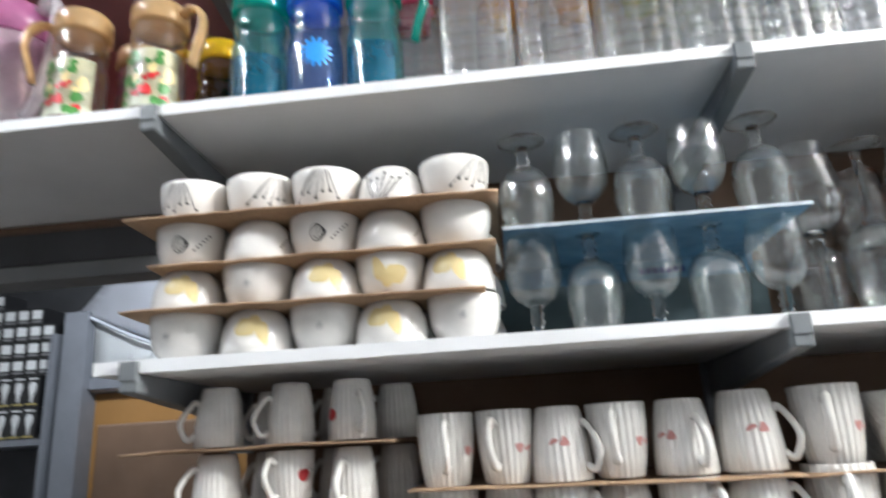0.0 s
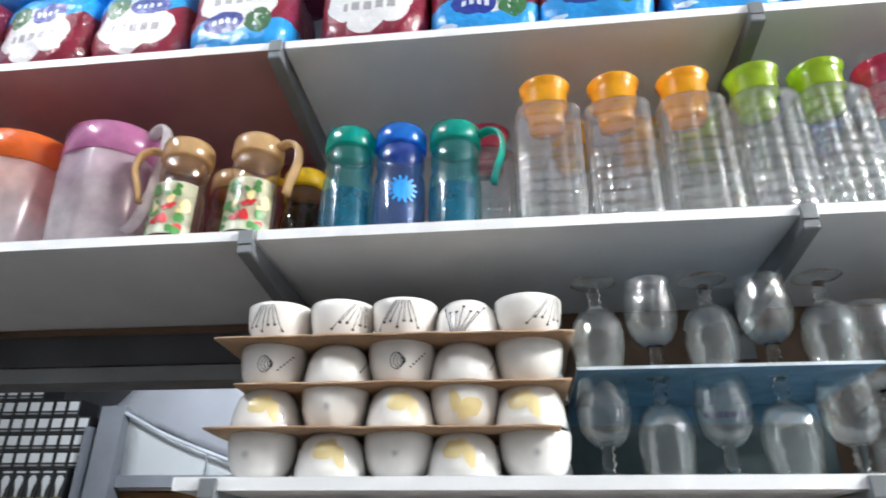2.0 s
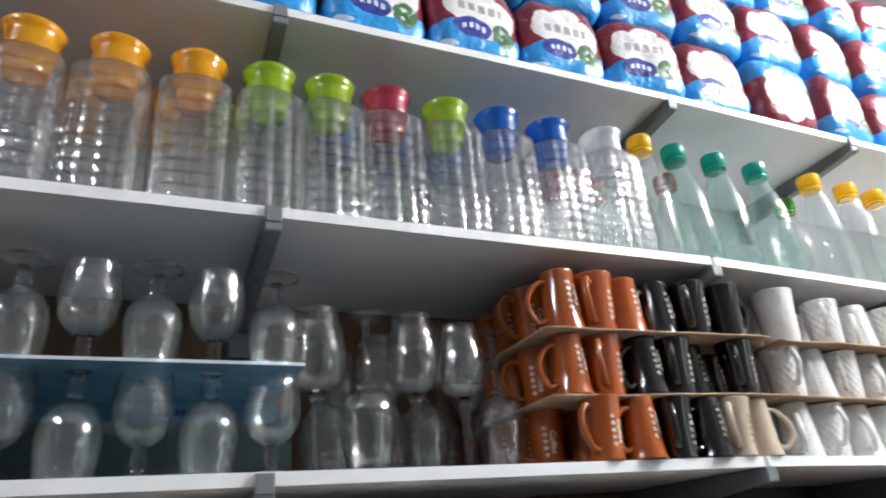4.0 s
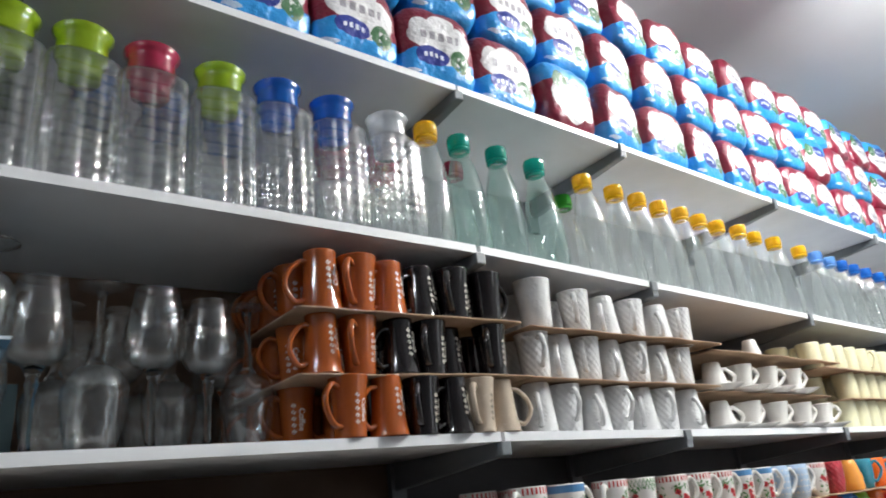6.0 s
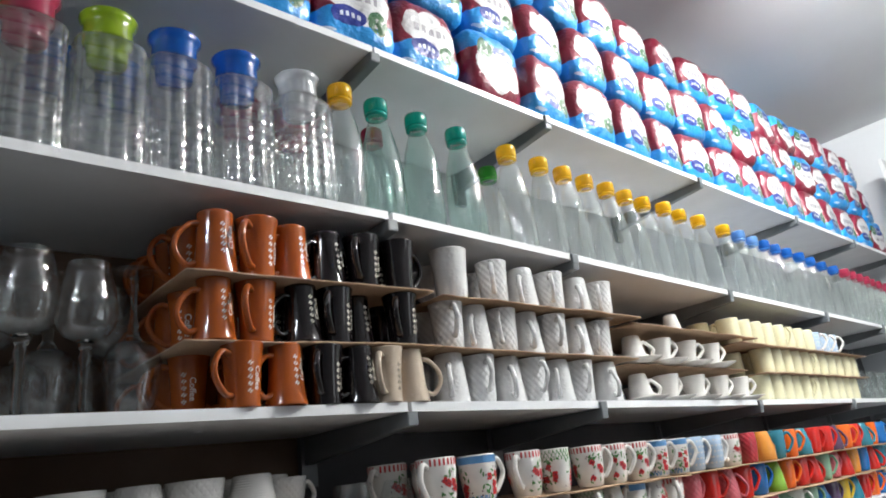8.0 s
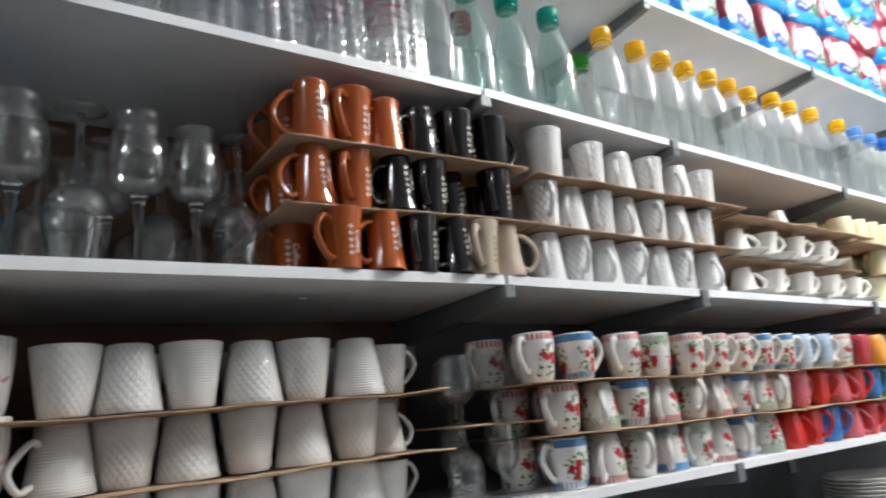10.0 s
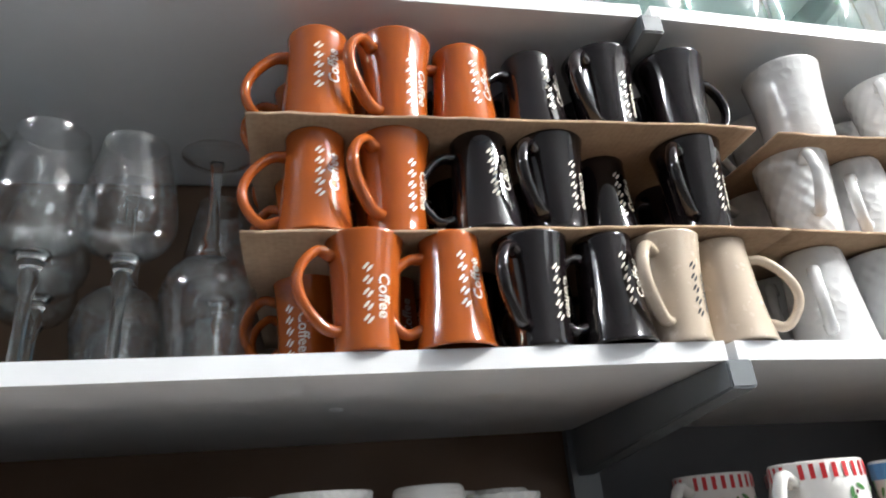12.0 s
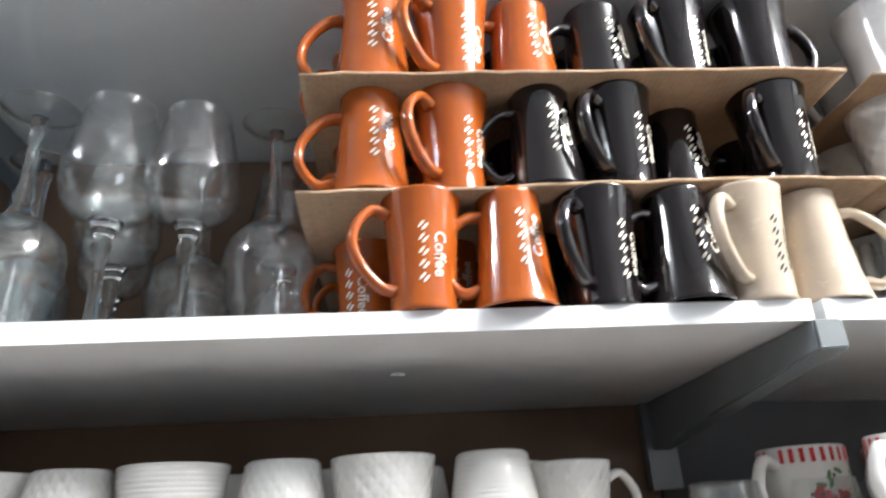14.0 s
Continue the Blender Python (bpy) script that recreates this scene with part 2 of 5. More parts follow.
INK_WHITE = surface("cream_print", (0.74, 0.68, 0.58), 0.4, 0.1, 200, 0)
INK_BLACK = surface("black_print", (0.03, 0.028, 0.03), 0.4, 0.1, 200, 0)
INK_YELLOW = surface("yellow_print", (0.82, 0.67, 0.34), 0.35, 0.2, 90, 0)
INK_RED = surface("red_print", (0.58, 0.025, 0.03), 0.35, 0.3, 130, 0)
INK_PLUM = surface("dark_plum_print", (0.10, 0.02, 0.05), 0.35, 0.3, 130, 0)
INK_GREEN = surface("green_print", (0.07, 0.25, 0.06), 0.35, 0.3, 130, 0)
INK_BLUE = surface("blue_print", (0.10, 0.28, 0.55), 0.35, 0.2, 130, 0)
INK_PINK = surface("faded_pink_print", (0.62, 0.28, 0.26), 0.4, 0.3, 130, 0)
GLASS = clear("etched_clear_glass", (0.975, 0.988, 0.985), 0.02, 3.8, 0.09, cloud=0.018, cloud_colour=(0.88, 0.94, 0.95), wavy=0.8, wave_scale=42)
GLASS_PLAIN = clear("smooth_clear_glass", (0.978, 0.986, 0.986), 0.025, 4.0, 0.085, cloud=0.010, cloud_colour=(0.88, 0.92, 0.94), wavy=0.5, wave_scale=45)
STEM_GLASS = solid_glass("solid_stem_glass", (0.96, 0.98, 0.975), 0.05, 60)
PET = clear("clear_bottle_plastic", (0.985, 0.990, 0.990), 0.045, 2.6, 0.15, cloud=0.07, cloud_colour=(0.88, 0.93, 0.97), bend_light=0.2)
BOTTLE_GLASS = clear("clear_bottle_glass", (0.978, 0.990, 0.984), 0.03, 3.2, 0.12, cloud=0.05, cloud_colour=(0.82, 0.93, 0.88), wavy=0.55, wave_scale=36)
TEAL_GLASS = clear("pale_teal_bottle_glass", (0.86, 0.96, 0.93), 0.03, 3.2, 0.12, cloud=0.06, cloud_colour=(0.60, 0.88, 0.82), wavy=0.55, wave_scale=36)
FILM = wrapper_material("printed_pack_film")


def plastic(name, colour, cloud=0.85):
    return clear(name, tuple(0.4 + 0.6 * c for c in colour), 0.12, 2.6, 0.03, cloud=cloud, cloud_colour=colour)


CAPS = {
    "orange": plastic("orange_cap_plastic", (0.95, 0.50, 0.02)), "yellow": plastic("yellow_cap_plastic", (0.90, 0.60, 0.02)),
    "green": plastic("lime_cap_plastic", (0.42, 0.60, 0.03)), "red": plastic("raspberry_cap_plastic", (0.55, 0.05, 0.12)),
    "blue": plastic("blue_cap_plastic", (0.015, 0.17, 0.62)), "white": plastic("frosted_cap_plastic", (0.75, 0.77, 0.80), 0.6),
    "teal": plastic("teal_cap_plastic", (0.0, 0.44, 0.35)), "cream": plastic("cream_cap_plastic", (0.72, 0.50, 0.26), 0.97),
    "jarblue": plastic("bright_blue_lid_plastic", (0.02, 0.24, 0.78), 0.95), "lightblue": plastic("sky_cap_plastic", (0.18, 0.42, 0.80)), "leaf": plastic("leaf_green_cap_plastic", (0.06, 0.45, 0.05)),
}

# ---- shape helpers ----


def part(name, bm, material, parent=None, label="", smooth=True):
    me = bpy.data.meshes.new(name)
    bm.to_mesh(me)
    bm.free()
    me.materials.append(material)
    if smooth:
        for p in me.polygons:
            p.use_smooth = True
    ob = new(name, me)
    if parent:
        ob.parent = parent
    return tagged(ob, label)


def thing(name, label, category, group="", kind=""):
    return tagged(new(name), label, category, group, kind)


def add_box(bm, x0, x1, y0, y1, z0, z1, bevel=0.0):
    r = bmesh.ops.create_cube(bm, size=1.0, matrix=Matrix.Translation(((x0 + x1) / 2, (y0 + y1) / 2, (z0 + z1) / 2)) @ Matrix.Diagonal((x1 - x0, y1 - y0, z1 - z0, 1)))
    if bevel:
        edges = list({e for v in r["verts"] for e in v.link_edges})
        bmesh.ops.bevel(bm, geom=edges, offset=bevel, segments=2, affect="EDGES", profile=0.5)
    return bm


def box(x0, x1, y0, y1, z0, z1, bevel=0.0):
    return add_box(bmesh.new(), x0, x1, y0, y1, z0, z1, bevel)


def lathe(profile, seg=28, shape=None, bm=None, close=True):
    """Turns (r, z) rows round z; shape(angle, z) scales the radius."""
    bm = bm or bmesh.new()
    rings = []
    for r, z in profile:
        if r < 1e-5:
            rings.append([bm.verts.new((0, 0, z))])
            continue
        ring = []
        for i in range(seg):
            a = 2 * math.pi * i / seg
            k = r * (shape(a, z) if shape else 1)
            ring.append(bm.verts.new((k * math.cos(a), k * math.sin(a), z)))
        rings.append(ring)
    for a, b in zip(rings, rings[1:]):
        for i in range(seg):
            j = (i + 1) % seg
            if len(a) == 1 and len(b) == 1:
                continue
            if len(a) == 1:
                bm.faces.new((a[0], b[j], b[i]))
            elif len(b) == 1:
                bm.faces.new((a[i], a[j], b[0]))
            else:
                bm.faces.new((a[i], a[j], b[j], b[i]))
    bmesh.ops.recalc_face_normals(bm, faces=bm.faces)
    return bm


def sweep(points, rx, ry, seg=10, bm=None, ends=1.25, side=Vector((0, 1, 0))):
    """A bar of oval section along a path; it widens by `ends` where it meets its thing."""
    bm = bm or bmesh.new()
    pts = [Vector(p) for p in points]
    rings = []
    for i, p in enumerate(pts):
        t = (pts[min(i + 1, len(pts) - 1)] - pts[max(i - 1, 0)]).normalized()
        s = side
        u = t.cross(s).normalized()
        f = i / (len(pts) - 1)
        k = 1 + (ends - 1) * (abs(2 * f - 1) ** 4)
        rings.append([bm.verts.new(p + u * (rx * k * math.cos(a)) + s * (ry * k * math.sin(a))) for a in (2 * math.pi * j / seg for j in range(seg))])
    for a, b in zip(rings, rings[1:]):
        for j in range(seg):
            bm.faces.new((a[j], a[(j + 1) % seg], b[(j + 1) % seg], b[j]))
    bm.faces.new(rings[0])
    bm.faces.new(rings[-1])
    bmesh.ops.recalc_face_normals(bm, faces=bm.faces)
    return bm


def bend(points, n=16):
    """A smooth path (Catmull-Rom) through the points."""
    p = [Vector(q) for q in points]
    p = [2 * p[0] - p[1], *p, 2 * p[-1] - p[-2]]
    out = []
    spans = len(p) - 3
    for i in range(n + 1):
        f = i / n * spans
        k = min(int(f), spans - 1)
        t = f - k
        a, b, c, d = p[k:k + 4]
        out.append(0.5 * ((2 * b) + (c - a) * t + (2 * a - 5 * b + 4 * c - d) * t * t + (3 * b - a - 3 * c + d) * t ** 3))
    return out


def radius_at(profile, z):
    for (r0, z0), (r1, z1) in zip(profile, profile[1:]):
        if z0 <= z <= z1 and z1 > z0:
            return r0 + (r1 - r0) * (z - z0) / (z1 - z0)
    return profile[-1][0]


def on_round(profile, a0, u, v, lift=0.0006):
    """The place on a turned thing at arc u from the angle a0 and height v."""
    r = radius_at(profile, v)
    a = a0 + u / max(r, 0.005)
    return ((r + lift) * math.cos(a), (r + lift) * math.sin(a), v)


def blob(bm, profile, a0, cu, cv, ru, rv, turn=0.0, n=12, wave=0.0, lift=0.0006):
    """A printed spot: two rings round a middle, laid on the round wall."""
    mid = bm.verts.new(on_round(profile, a0, cu, cv, lift))
    rings = []
    for k in (0.55, 1.0):
        ring = []
        for i in range(n):
            a = 2 * math.pi * i / n
            w = 1 + wave * math.sin(3 * a + cu * 900)
            du, dv = ru * k * w * math.cos(a), rv * k * w * math.sin(a)
            ring.append(bm.verts.new(on_round(profile, a0, cu + du * math.cos(turn) - dv * math.sin(turn), cv + du * math.sin(turn) + dv * math.cos(turn), lift)))
        rings.append(ring)
    for i in range(n):
        j = (i + 1) % n
        bm.faces.new((mid, rings[0][i], rings[0][j]))
        bm.faces.new((rings[0][i], rings[1][i], rings[1][j], rings[0][j]))


def line(bm, profile, a0, p, q, width, n=8, lift=0.0006, sag=0.0):
    """A printed stroke from p to q."""
    dx, dy = q[0] - p[0], q[1] - p[1]
    d = math.hypot(dx, dy)
    nx, ny = -dy / d * width / 2, dx / d * width / 2
    prev = None
    for i in range(n + 1):
        f = i / n
        s = sag * math.sin(math.pi * f)
        u, v = p[0] + dx * f + nx / width * 2 * s, p[1] + dy * f + ny / width * 2 * s
        pair = (bm.verts.new(on_round(profile, a0, u + nx, v + ny, lift)), bm.verts.new(on_round(profile, a0, u - nx, v - ny, lift)))
        if prev:
            bm.faces.new((prev[0], prev[1], pair[1], pair[0]))
        prev = pair


def band(bm, profile, a0, u0, u1, v0, v1, n=10, lift=0.0006):
    prev = None
    for i in range(n + 1):
        u = u0 + (u1 - u0) * i / n
        pair = (bm.verts.new(on_round(profile, a0, u, v0, lift)), bm.verts.new(on_round(profile, a0, u, v1, lift)))
        if prev:
            bm.faces.new((prev[0], pair[0], pair[1], prev[1]))
        prev = pair


def flat_text(words, size, heavy=0.0):
    """Outlines of words in the built-in font, as a mesh in the x-y plane, centred."""
    cu = bpy.data.curves.new("words", "FONT")
    cu.body, cu.size, cu.align_x, cu.align_y, cu.offset = words, size, "CENTER", "CENTER", heavy
    cu.resolution_u = 3
    ob = new("words", cu)
    bpy.context.view_layer.update()
    me = bpy.data.meshes.new_from_object(ob.evaluated_get(bpy.context.evaluated_depsgraph_get()))
    bpy.data.objects.remove(ob)
    bm = bmesh.new()
    bm.from_mesh(me)
    bpy.data.meshes.remove(me)
    return bm


class Stock:
    """One built thing, set out at many places."""

    def __init__(self, proto):
        self.proto, self.used = proto, False

    def set(self, m, label="", group=""):
        return self.at(m, label, group, False)

    def at(self, m, label="", group="", bend_it=True):
        p = m.translation
        if bend_it:
            m = Matrix.Translation(bent(*p) - p) @ m
        if not self.used:
            self.used = True
            self.proto.matrix_basis = m
            ob = self.proto
        else:
            ob = copy_thing(self.proto, m)
        return tagged(ob, label, "", group)


def jitter(a):
    return random.uniform(-a, a)


# ---- the shop's shell ----
def wall(name, x0, x1, y0, y1, z0, z1, material, label):
    return tagged(part(name, box(x0, x1, y0, y1, z0, z1), material, smooth=False), label, "wall", kind="structure")


def bend_wall(bm, lower=False):
    """Carries a run that starts at x = 0 along the bend; walls stay upright and level."""
    for v in bm.verts:
        z = v.co.z
        v.co = bent(*v.co)
        if not lower:
            v.co.z = z
    return bm


Y_BACK = 0.405
wall("wall_back_upper", X_LEFT, X_C - 0.004, Y_BACK, Y_BACK + 0.1, 1.955, CEIL, PAINT, "pale grey painted wall behind the shelves")
wall("wall_back_left", X_A + 0.004, X_C - 0.004, Y_BACK + 0.003, Y_BACK + 0.1, 0, 1.953, BROWN, "brown board backing behind the shelves")
tagged(part("wall_back_right", bend_wall(box(X_C, X_RIGHT, Y_BACK, Y_BACK + 0.1, 0, 1.93)), DARK, smooth=False), "dark grey board backing behind the shelves", "wall", kind="structure")
tagged(part("wall_back_end", bend_wall(box(X_C, X_RIGHT, Y_BACK, Y_BACK + 0.1, 1.932, CEIL)), PAINT, smooth=False), "pale grey painted wall above the shelves", "wall", kind="structure")
X_END = bent(X_RIGHT, 0, 0).x
wall("wall_back_red", X_LEFT, X_A + 0.02, Y_BACK - 0.012, Y_BACK - 0.003, Z_BOT + 0.002, Z_TOP - 0.02, RED_BOARD, "red-brown board behind the jugs")
wall("beam_dark", X_LEFT, X_A + 0.002, Y_BACK + 0.012, Y_BACK + 0.1, 1.868, 1.953, DARK, "dark beam over the opening to the back room")
wall("beam_grey", X_LEFT, X_A + 0.002, Y_BACK + 0.02, Y_BACK + 0.1, 1.832, 1.866, surface("dusty_grey_beam", (0.22, 0.225, 0.235), 0.6), "grey metal strip under the dark beam")
wall("trim_brown", X_LEFT, X_A, Y_BACK - 0.003, Y_BACK + 0.011, 1.936, 1.950, BROWN, "brown wooden strip under the shelf")
DOOR0, DOOR1, DOOR_TOP = 1.35, 2.45, 2.25
wall("wall_front", -5.6, DOOR0, -2.75, -2.65, 0, CEIL, AISLE_PAINT, "grey wall across the aisle")
wall("wall_front_right", DOOR1, X_END + 0.1, -2.75, -2.65, 0, CEIL, AISLE_PAINT, "grey wall beside the shop door")
wall("wall_front_lintel", DOOR0 + 0.001, DOOR1 - 0.001, -2.75, -2.65, DOOR_TOP, CEIL, AISLE_PAINT, "grey wall above the shop door")
t = tagged(new("door_1"), "glazed shop door with a white frame", "door", kind="structure")
t.location = ((DOOR0 + DOOR1) / 2, -2.70, 0)
hw = (DOOR1 - DOOR0) / 2 - 0.002
for x0, x1, z0, z1 in ((-hw, -hw + 0.07, 0.005, DOOR_TOP - 0.004), (hw - 0.07, hw, 0.005, DOOR_TOP - 0.004), (-hw + 0.07, hw - 0.07, 0.005, 0.12), (-hw + 0.07, hw - 0.07, DOOR_TOP - 0.08, DOOR_TOP - 0.004), (-hw + 0.07, hw - 0.07, 1.0, 1.07), (-0.03, 0.03, 0.12, 1.0), (-0.03, 0.03, 1.07, DOOR_TOP - 0.08)):
    part("frame_bar", box(x0, x1, -0.02, 0.02, z0, z1, 0.003), EDGE, t, smooth=False)
DAY = Nodes("daylight_street")
em = DAY.node("ShaderNodeEmission")
em.inputs[0].default_value = (0.90, 0.96, 1.0, 1)
em.inputs[1].default_value = DAYLIGHT
DAY.link(em.outputs[0], DAY.out.inputs[0])
tagged(part("backdrop", box(DOOR0 - 0.3, DOOR1 + 0.3, -3.3, -3.28, -0.1, CEIL), DAY.m, smooth=False), "bright daylight outside the shop door", "backdrop", kind="structure")
wall("wall_right", X_END + 0.002, X_END + 0.1, -2.65, Y_BACK + 0.4, 0, CEIL, PAINT, "pale wall at the end of the aisle")
wall("wall_left", -5.6, -5.5, -2.65, 3.1, 0, CEIL, PAINT, "pale grey wall at the other end")
wall("wall_partition", X_LEFT - 2.2, X_LEFT - 0.004, Y_BACK, Y_BACK + 0.1, 2.75, CEIL, PAINT, "pale wall above the opening")
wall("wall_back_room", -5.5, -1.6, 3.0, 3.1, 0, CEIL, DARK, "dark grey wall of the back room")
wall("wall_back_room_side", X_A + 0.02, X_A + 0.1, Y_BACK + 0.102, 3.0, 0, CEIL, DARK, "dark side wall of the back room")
tagged(part("ceiling", box(-5.6, X_END + 0.1, -2.75, 3.1, CEIL, CEIL + 0.1), CEIL_PAINT, smooth=False), "white painted ceiling", "ceiling", kind="structure")
floor = tagged(part("floor", box(-5.6, X_END + 0.1, -2.75, 3.1, -0.1, 0), GROUT, smooth=False), "beige tiled shop floor", "floor", kind="structure")

# ---- shelves on steel brackets ----


def shelf_board(x0, x1, z_top, label, depth=DEPTH, material=LAMINATE):
    t = thing("shelf", label, "shelf", "wall shelves")
    at = bent((x0 + x1) / 2, 0, z_top)
    t.location = at
    for name, y0, y1, mat, words in (("board", 0.0015, depth, material, ""), ("edging", 0, 0.0015, EDGE, "white edging strip")):
        bm = bend_wall(box(x0, x1, y0, y1, z_top - THICK, z_top), True)
        bmesh.ops.translate(bm, verts=bm.verts, vec=-at)
        part(name, bm, mat, t, words, smooth=False)
    return t


BOARD_LABEL = "white laminate shelf board on grey steel brackets"
for x0, x1, z in (
    (X_LEFT, X_A + 0.012, Z_TOP), (X_A + 0.016, X_C - 0.003, Z_TOP), (X_C + 0.003, X_E - 0.002, Z_TOP), (X_E + 0.002, X_RIGHT - 0.01, Z_TOP),
    (X_LEFT, X_A + 0.012, Z_BOT), (X_A + 0.016, X_C - 0.006, Z_BOT), (X_C + 0.006, X_E - 0.002, Z_BOT), (X_E + 0.002, X_RIGHT - 0.01, Z_BOT),
    (X_A - 0.055, X_C - 0.006, Z_COF), (X_C + 0.004, X_E - 0.002, Z_COF), (X_E + 0.002, X_RIGHT - 0.01, Z_COF),
    (X_A - 0.03, X_C - 0.004, Z_LOW), (X_C + 0.004, X_E - 0.002, Z_LOW), (X_E + 0.002, X_RIGHT - 0.01, Z_LOW),
    (X_A - 0.03, X_C - 0.004, 0.78), (X_C + 0.004, X_RIGHT - 0.01, 0.78),
):
    # the left top board carries the red bounce on its underside as a rose tint
    rose = z == Z_TOP and x1 < X_B
    shelf_board(x0, x1, z, "laminate shelf board tinted with red bounce, with white edging" if rose else BOARD_LABEL, material=BOUNCE_LAM if rose else LAMINATE)


def bracket_proto(lipped):
    """A tapered arm with folded sides and a back plate; most have a lip that turns up before the board's edge."""
    t = thing("shelf_bracket", "grey painted steel shelf bracket" + (" with a front lip" if lipped else " under a board joint"), "bracket", "shelf brackets")
    w = 0.0128
    bm = bmesh.new()
    pts = [(-0.006, 0.0), (-0.006, -0.025), (0.06, -0.031), (0.385, -0.062), (0.385, 0.0)]
    loops = []
    for sx in (-w, w):
        loops.append([bm.verts.new((sx, y, z)) for y, z in pts])
    for i in range(len(pts)):
        j = (i + 1) % len(pts)
        bm.faces.new((loops[0][i], loops[0][j], loops[1][j], loops[1][i]))
    bm.faces.new(loops[0])
    bm.faces.new(loops[1])
    bmesh.ops.recalc_face_normals(bm, faces=bm.faces)
    bmesh.ops.bevel(bm, geom=list(bm.edges), offset=0.0018, segments=2, affect="EDGES")
    part("arm", bm, STEEL, t, smooth=False)
    part("back_plate", box(-0.02, 0.02, 0.386, 0.402, -0.11, 0.0), STEEL, t, smooth=False)
    if lipped:
        part("lip", box(-w * 0.97, w * 0.97, -0.0085, -0.0005, -0.010, 0.0165, 0.0015), STEEL, t, "steel lip before the board edge", smooth=False)
    return Stock(t)


LIPPED, JOINT = bracket_proto(True), bracket_proto(False)
for x in (X_A, X_B, X_C, X_D, X_E, X_F, 3.0, 3.6):
    for z in (Z_TOP, Z_BOT, Z_COF, Z_LOW):
        (JOINT if x == X_C else LIPPED).at(pose(x, 0, z - THICK - 0.0005))
LIPPED.at(pose(-2.64, 0, Z_TOP - THICK - 0.0005))
LIPPED.at(pose(-2.64, 0, Z_BOT - THICK - 0.0005))

t = thing("screw_cap", "small white screw cap under the shelf board", "screw cap")
t.location = (-0.345, 0.150, Z_COF - THICK)
part("disc", lathe([(0, 0.0003), (0.007, 0.0003), (0.0072, -0.0012), (0.004, -0.0024), (0, -0.0026)], 20), EDGE, t)

# ---- cardboard trays ----


def sheet_card(x0, x1, y0, y1, z, tilt=0.0, sag=0.004, label="brown corrugated cardboard sheet between stacked crockery", rough=0.004, pitch=0.0):
    """A corrugated sheet with torn, slightly wavy front edge."""
    bm = bmesh.new()
    nx, ny = max(8, int((x1 - x0) / 0.02)), 6
    top, bot = [], []
    cx = (x0 + x1) / 2
    for i in range(nx + 1):
        for j in range(ny + 1):
            f, g = i / nx, j / ny
            x = x0 + (x1 - x0) * f
            y = y0 + (y1 - y0) * g
            if j == 0:
                y += noise.noise((x * 35, z * 10, 1)) * rough
            if i in (0, nx):
                x += noise.noise((y * 30, z * 9, 2)) * rough
            zz = z + tilt * (x - cx) + pitch * (y - y0) + noise.noise((x * 9, y * 9, z * 20)) * sag * (1 - 0.6 * g)
            top.append(bm.verts.new(bent(x, y, zz)))
            bot.append(bm.verts.new(bent(x, y, zz - 0.0035)))
    k = ny + 1
    for i in range(nx):
        for j in range(ny):
            a, b, c, d = i * k + j, (i + 1) * k + j, (i + 1) * k + j + 1, i * k + j + 1
            bm.faces.new((top[a], top[b], top[c], top[d]))
            bm.faces.new((bot[d], bot[c], bot[b], bot[a]))
    for i in range(nx):
        for j in (0, ny):
            a, b = i * k + j, (i + 1) * k + j
            bm.faces.new((top[a], bot[a], bot[b], top[b]))
    for j in range(ny):
        for i in (0, nx):
            a, b = i * k + j, i * k + j + 1
            bm.faces.new((top[a], top[b], bot[b], bot[a]))
    bmesh.ops.recalc_face_normals(bm, faces=bm.faces)
    return tagged(part("cardboard_sheet", bm, CARD), label, "cardboard", "cardboard sheets")


# ---- mugs, cups and bowls ----


def cup_body(outer, wall_t=0.0035, seg=32):
    """A cup: the outer profile from foot to rim, then back down inside."""
    h = outer[-1][1]
    inner = [(max(r - wall_t, 0.002), z) for r, z in reversed(outer) if z > 0.008]
    prof = [(0, 0.0025), (outer[0][0] * 0.8, 0.0025), (outer[0][0] * 0.86, 0.0)] + list(outer)
    prof += [(outer[-1][0] - wall_t * 0.35, h + 0.0012), (outer[-1][0] - wall_t * 0.8, h + 0.0006)] + inner + [(0, 0.007)]
    return lathe(prof, seg)


def ear(outer, z_hi, z_lo, reach, rx=0.0042, ry=0.0058, up=0.006, drop=0.004):
    """A handle towards +x from z_hi to z_lo."""
    a, b = radius_at(outer, z_hi) - 0.002, radius_at(outer, z_lo) - 0.002
    r = max(a, b)
    pts = [(a, 0, z_hi), (r + reach * 0.55, 0, z_hi + up), (r + reach, 0, (z_hi * 2 + z_lo) / 3), (r + reach * 0.72, 0, (z_hi + z_lo * 2.4) / 3.4), (b + reach * 0.3, 0, z_lo - drop), (b, 0, z_lo)]
    return sweep(bend(pts, 20), rx, ry)


def loop_ear(outer, z_hi, z_lo, reach, rx, ry):
    """A round D-shaped handle towards +x."""
    a, b = radius_at(outer, z_hi) - 0.002, radius_at(outer, z_lo) - 0.002
    r, h = max(a, b), z_hi - z_lo
    pts = [(a, 0, z_hi - 0.001), (a + reach * 0.45, 0, z_hi + 0.003), (r + reach * 0.86, 0, z_hi - h * 0.16), (r + reach, 0, z_hi - h * 0.42), (r + reach * 0.80, 0, z_hi - h * 0.70), (b + reach * 0.45, 0, z_lo + h * 0.04), (b, 0, z_lo)]
    return sweep(bend(pts, 24), rx, ry)


